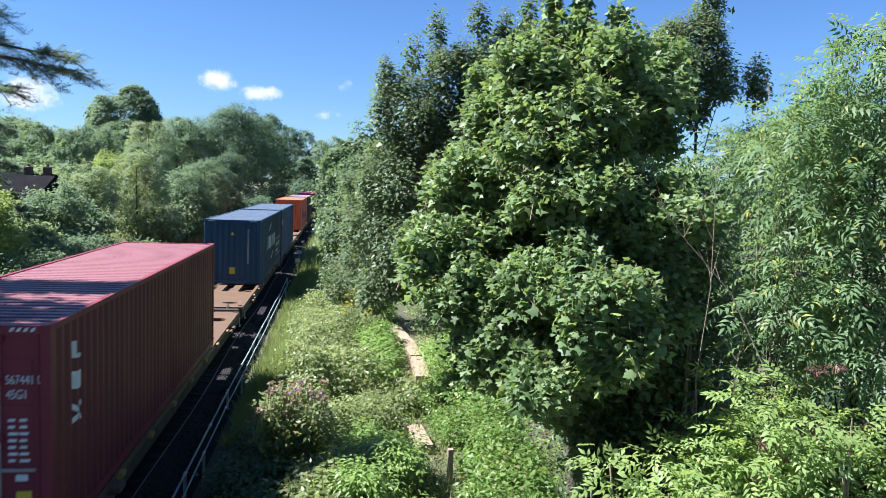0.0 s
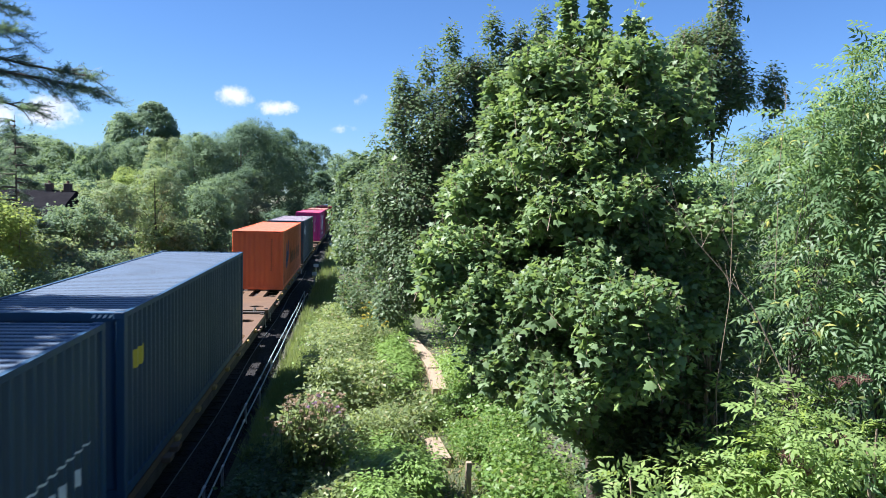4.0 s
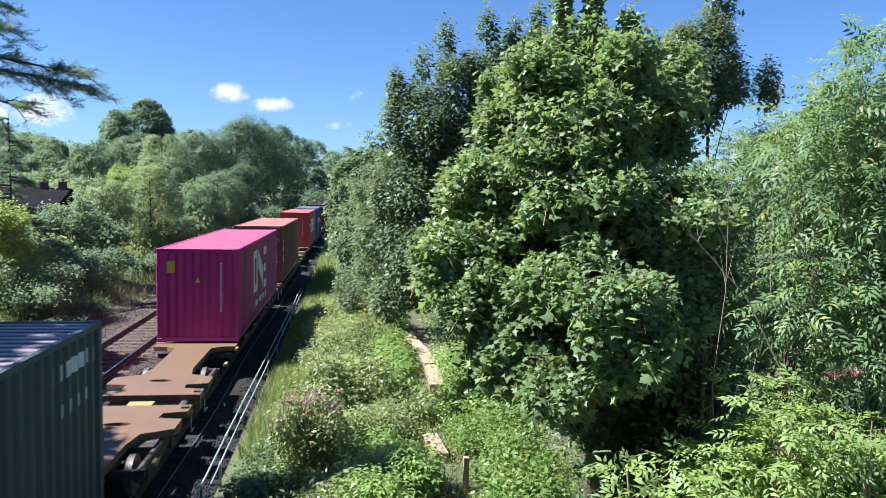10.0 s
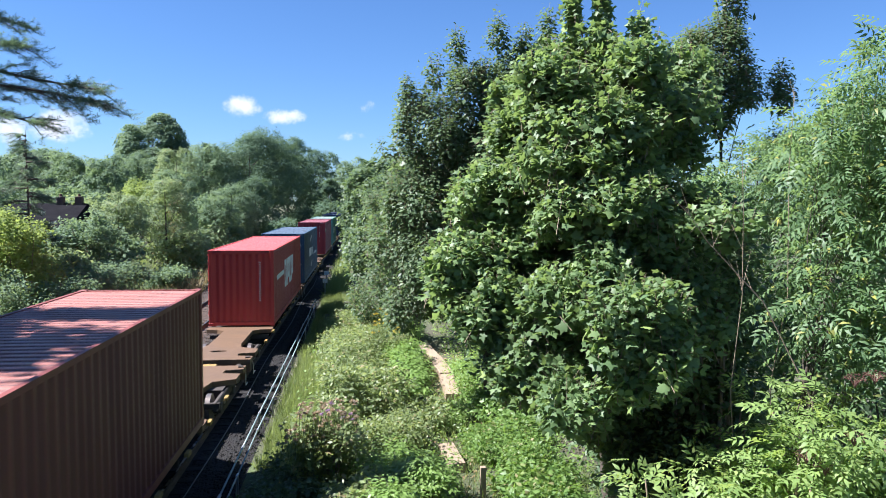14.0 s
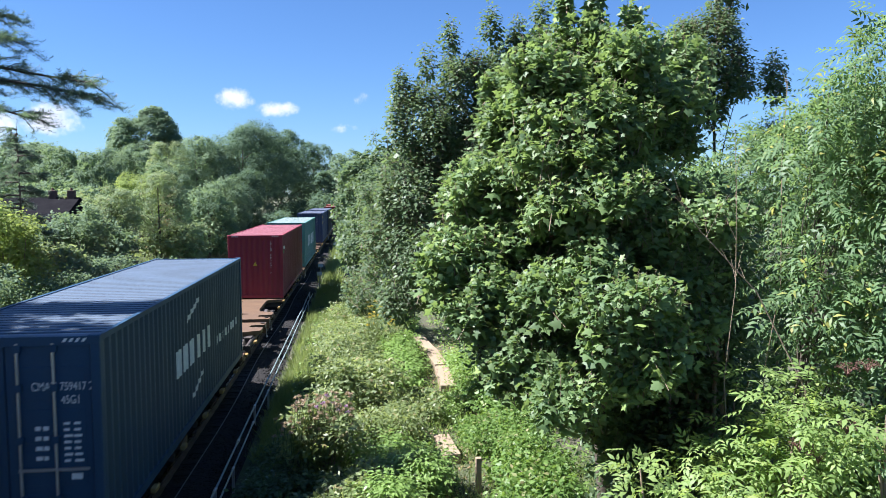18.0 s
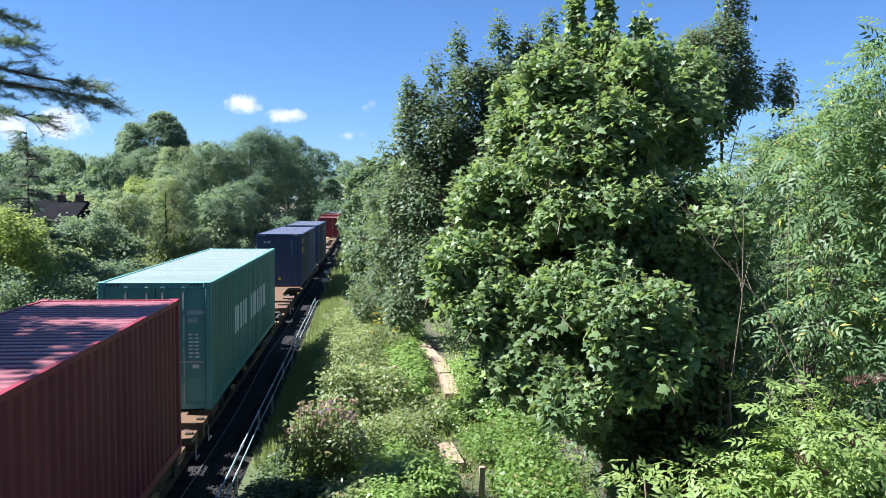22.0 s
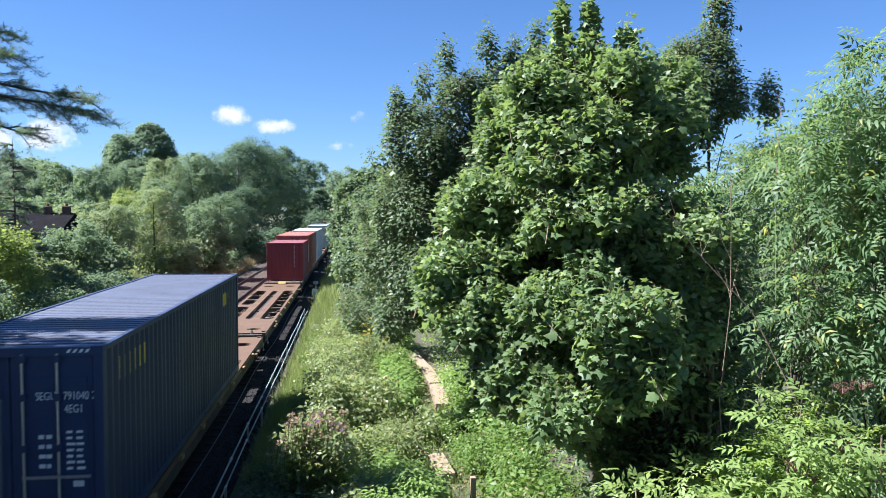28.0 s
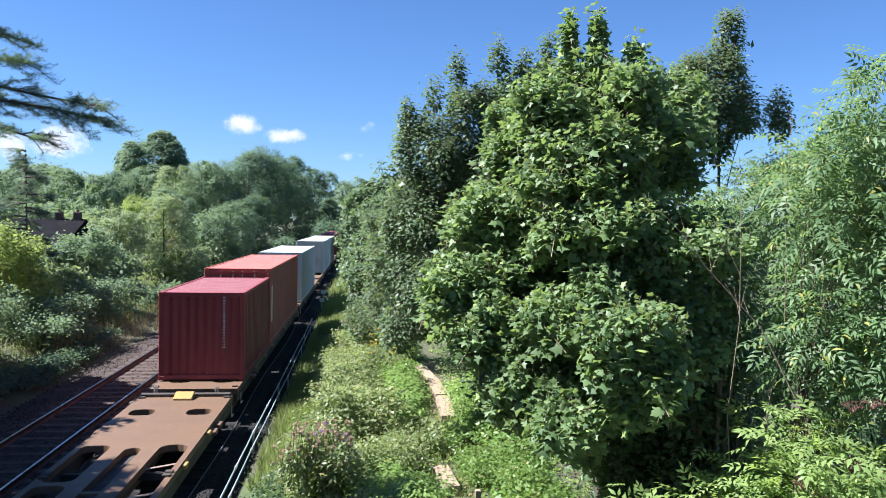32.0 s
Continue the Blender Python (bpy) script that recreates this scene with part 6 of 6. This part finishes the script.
grass("grass", 165, 8000, 5.0, 9.0, 10, 24, 0.3, M_GRASS, "thin grass among the weeds")
grass("grass", 166, 9000, -12, -7, 18, 60, 0.5, M_GRASS, "rough grass on the bank")

# timber edging and stake
def timber(name, pts, w, label):
    root = new(name)
    for (x0, y0), (x1, y1) in zip(pts, pts[1:]):
        z = ground_z(x0, y0) + 0.16
        d = math.degrees(math.atan2(x1 - x0, y1 - y0))
        ln = math.hypot(x1 - x0, y1 - y0)
        ob = part("plank", boxed(-w / 2, 0.012, -0.16, w / 2, ln - 0.012, 0.05, bevel=0.008), M_WOOD, root)
        ob.matrix_local = pose(x0, y0, z, 0, 0, -d)
    return tagged(root, label, "timber edging", "timber edging pieces")


timber("timber_edging", [(6.75, 27.2), (6.98, 24.6), (7.1, 22.2), (7.02, 19.8)][::-1], 0.42, "weathered pale timber planks edging the garden bank")
timber("timber_edging", [(6.45, 14.4), (6.35, 15.7)], 0.34, "weathered pale timber plank among the weeds")
st = new("timber_stake")
st.location = (6.75, 13.1, ground_z(6.75, 13.1) - 0.05)
part("stake", boxed(-0.05, -0.05, 0, 0.05, 0.05, 0.68, bevel=0.006), M_WOOD, st)
tagged(st, "short square weathered timber stake", "stake")
rng = np.random.default_rng(9)
n = 2600
lx, ly = rng.uniform(5.8, 8.2, n), rng.uniform(11, 27, n)
pos = np.stack([lx, ly, [ground_z(a, b) + 0.015 for a, b in zip(lx, ly)]], 1)
fr = leaf_frames(rng, n, np.tile(np.array([0, 0, 1.0]), (n, 1)), rng.normal(size=(n, 3)), 0.3)
tagged(part("leaf_litter", leaves_mesh("leaf_litter", "oval", pos, fr, 0.08 * (0.6 + rng.random(n)), M_LITTER), None), "brown dead leaves and wood chips on the ground", "leaf litter", kind="stuff")

# ---- the house behind the bank ----
def house(x, y):
    root = new("house")
    z0 = ground_z(x, y)
    root.location = (x, y, z0 - 0.2)
    top = 5.6 - z0
    eave = top - 1.5
    part("wall", boxed(-4.5, -3.2, 0, 4.5, 3.2, eave), M_BRICK, root)
    bm = bmesh.new()
    v = [bm.verts.new(p) for p in ((-4.8, -3.6, eave - 0.1), (4.8, -3.6, eave - 0.1), (4.8, 3.6, eave - 0.1), (-4.8, 3.6, eave - 0.1), (-4.8, 0, top), (4.8, 0, top))]
    for f in ((0, 1, 5, 4), (2, 3, 4, 5), (1, 2, 5), (3, 0, 4), (0, 3, 2, 1)):
        bm.faces.new([v[i] for i in f])
    roof = part("roof", bm, M_SLATE, root)
    for cx in (2.9, 4.2):
        ch = part("chimney", boxed(cx - 0.24, -0.24, top - 0.6, cx + 0.24, 0.24, top + 0.5, bevel=0.02), M_BRICK, roof)
        part("chimney_pot", cyl(bmesh.new(), (cx, 0, top + 0.502), (cx, 0, top + 0.7), 0.1, 0.09), M_BRICK, roof)
    for wx in (-2.6, 0.4, 3.0):
        win = part("window", boxed(wx - 0.5, -3.24, 0.3, wx + 0.5, -3.2, 1.4), M_WHITE, root)
        part("pane", boxed(wx - 0.42, -3.25, 0.38, wx + 0.42, -3.242, 1.32), M_GLASS, win)
    return tagged(root, "brick house with a dark slate roof and chimneys behind the bank", "house")


house(-20.4, 58)

# ---- flower and seed heads, berries, bare shoots ----
def heads(name, seed, places, r, mat, parent_label, category, stem_to=0.0):
    """Single flower or seed heads on thin stalks, each a part of its plant."""
    rr = random.Random(seed)
    root = new(name)
    x0, y0 = places[0][0], places[0][1]
    root.location = (x0, y0, ground_z(x0, y0))
    z0 = ground_z(x0, y0)
    for x, y, z in places:
        bm = bmesh.new()
        for k in range(22):
            d = Vector((rr.gauss(0, 1), rr.gauss(0, 1), abs(rr.gauss(0.4, 0.8)))).normalized()
            s = Vector((rr.gauss(0, 1), rr.gauss(0, 1), rr.gauss(0, 1))).cross(d).normalized() * r * 0.22
            v = [bm.verts.new(q) for q in (s * 0.4, -s * 0.4, d * r * rr.uniform(0.8, 1.2) - s, d * r * rr.uniform(0.8, 1.2) + s)]
            bm.faces.new(v)
        h = part("flower_head", bm, mat, root)
        h.location = (x - x0, y - y0, z - z0)
        c = part("stalk", mesh_of("stalk", *tubes([[((x - x0 + rr.uniform(-0.1, 0.1), y - y0 + rr.uniform(-0.1, 0.1), max(0.0, z - z0 - 0.4)), 0.006), ((x - x0, y - y0, z - z0), 0.005)]], 5), M_STEM), None, root)
    return tagged(root, parent_label, category)


rr = random.Random(31)
heads("thistle_plant", 1, [(4.1 + rr.uniform(-0.28, 0.3), 14.2 + rr.uniform(-0.3, 0.3), 1.6 + rr.uniform(-0.12, 0.18)) for _ in range(9)], 0.05, M_FLOWER, "thistles with small purple flower heads", "thistle")
heads("thistle_plant", 2, [(3.9 + rr.uniform(-0.55, 0.6), 14.2 + rr.uniform(-0.5, 0.5), 1.5 + rr.uniform(-0.3, 0.25)) for _ in range(110)], 0.05, M_SEED, "thistles gone to pale brown seed heads", "thistle")
heads("thistle_plant", 3, [(3.2 + rr.uniform(-0.15, 0.2), 14.0 + rr.uniform(-0.3, 0.3), 1.25 + rr.uniform(-0.15, 0.15)) for _ in range(12)], 0.05, M_SEED, "thistles gone to pale brown seed heads", "thistle")
heads("goldenrod_plant", 4, [(5.35 + rr.uniform(-0.5, 0.5), 26.5 + rr.uniform(-2.0, 2.0), 1.35 + rr.uniform(-0.2, 0.35)) for _ in range(40)], 0.07, leafy("goldenrod_flower", (0.4, 0.36, 0.08), (0.5, 0.42, 0.1), None, 0.3, 0.6), "tall weeds with dull yellow flower heads", "weed")


def berries(x, y, z, seed, n=46, r=0.11):
    rr = random.Random(seed)
    root = new("berry_head")
    root.location = (x, y, z)
    bm = bmesh.new()
    for i in range(n):
        a, d = rr.uniform(0, 6.28), r * math.sqrt(rr.random())
        p = (d * math.cos(a), d * math.sin(a), 0.25 * r - d * d / r * 0.5 + rr.uniform(-0.012, 0.012))
        bmesh.ops.create_icosphere(bm, subdivisions=1, radius=0.0075, matrix=Matrix.Translation(p))
    tagged(part("berry_umbel", bm, M_BERRY, root), kind="stuff")
    paths = []
    for i in range(12):
        a = i * 0.524
        paths.append([((0, 0, -0.1), 0.004), ((r * 0.4 * math.cos(a), r * 0.4 * math.sin(a), -0.02), 0.003), ((r * 0.9 * math.cos(a), r * 0.9 * math.sin(a), -0.01), 0.002)])
    tagged(part("stalk_umbel", mesh_of("stalk_umbel", *tubes(paths, 4), plain("berry_stalk", (0.13, 0.06, 0.045), 0.6)), None, root), kind="stuff")
    return tagged(root, "drooping head of dark elder berries on brownish stalks", "berries", "elder berry heads")


for i, (x, y, z) in enumerate([(8.55, 6.2, 3.35), (8.8, 6.3, 3.2), (9.2, 6.5, 3.95), (9.4, 6.5, 3.98), (9.9, 6.6, 3.35), (9.0, 6.2, 3.5), (10.1, 6.6, 3.7)]):
    berries(x, y, z, 400 + i)


def bare_shoot(points, r, label="bare pale shoot standing out of the leaves"):
    root = new("bare_shoot")
    x, y = points[0][0], points[0][1]
    root.location = (x, y, 0.15)
    pts = [(np.array([a - x, b - y, c - 0.15]), r * (1 - 0.75 * i / (len(points) - 1))) for i, (a, b, c) in enumerate(points)]
    part("stem", mesh_of("stem", *tubes([pts], 6), M_TWIG, True), None, root)
    rr = np.random.default_rng(int(abs(x) * 100))
    for k in range(5):
        t = rr.uniform(0.5, 0.95)
        i = min(len(pts) - 2, int(t * (len(pts) - 1)))
        p = pts[i][0] + (pts[i + 1][0] - pts[i][0]) * rr.random()
        e = p + np.array([rr.normal() * 0.12, rr.normal() * 0.1, rr.uniform(0.15, 0.45)])
        part("side_twig", mesh_of("side_twig", *tubes([[(p, r * 0.3), (e, r * 0.1)]], 5), M_TWIG), None, root)
    tagged(root, label, "shoot", "bare shoots")


# shoots: foot, then up through the ash growth
for x, y, top, dx in ((8.55, 7.3, 6.3, -0.12), (9.05, 7.4, 6.75, 0.0), (9.75, 7.2, 6.9, -0.1), (9.85, 7.3, 7.0, 0.05), (10.35, 7.2, 6.9, 0.12)):
    bare_shoot([(x, y, 0.15), (x + 0.1, y + 0.3, 2.2), (x - 0.06, y + 0.2, 3.6), (x + dx * 0.5 + 0.05, y + 0.1, 4.6), (x + dx * 0.3 - 0.04, y, top - 0.8), (x + dx, y, top)], 0.008)
bare_shoot([(9.3, 7.0, 0.15), (9.1, 7.0, 3.6), (8.55, 7.0, 4.6), (8.0, 7.1, 5.2), (7.75, 7.1, 5.55)], 0.01, "long pale dead stem leaning against the maple")

motions()
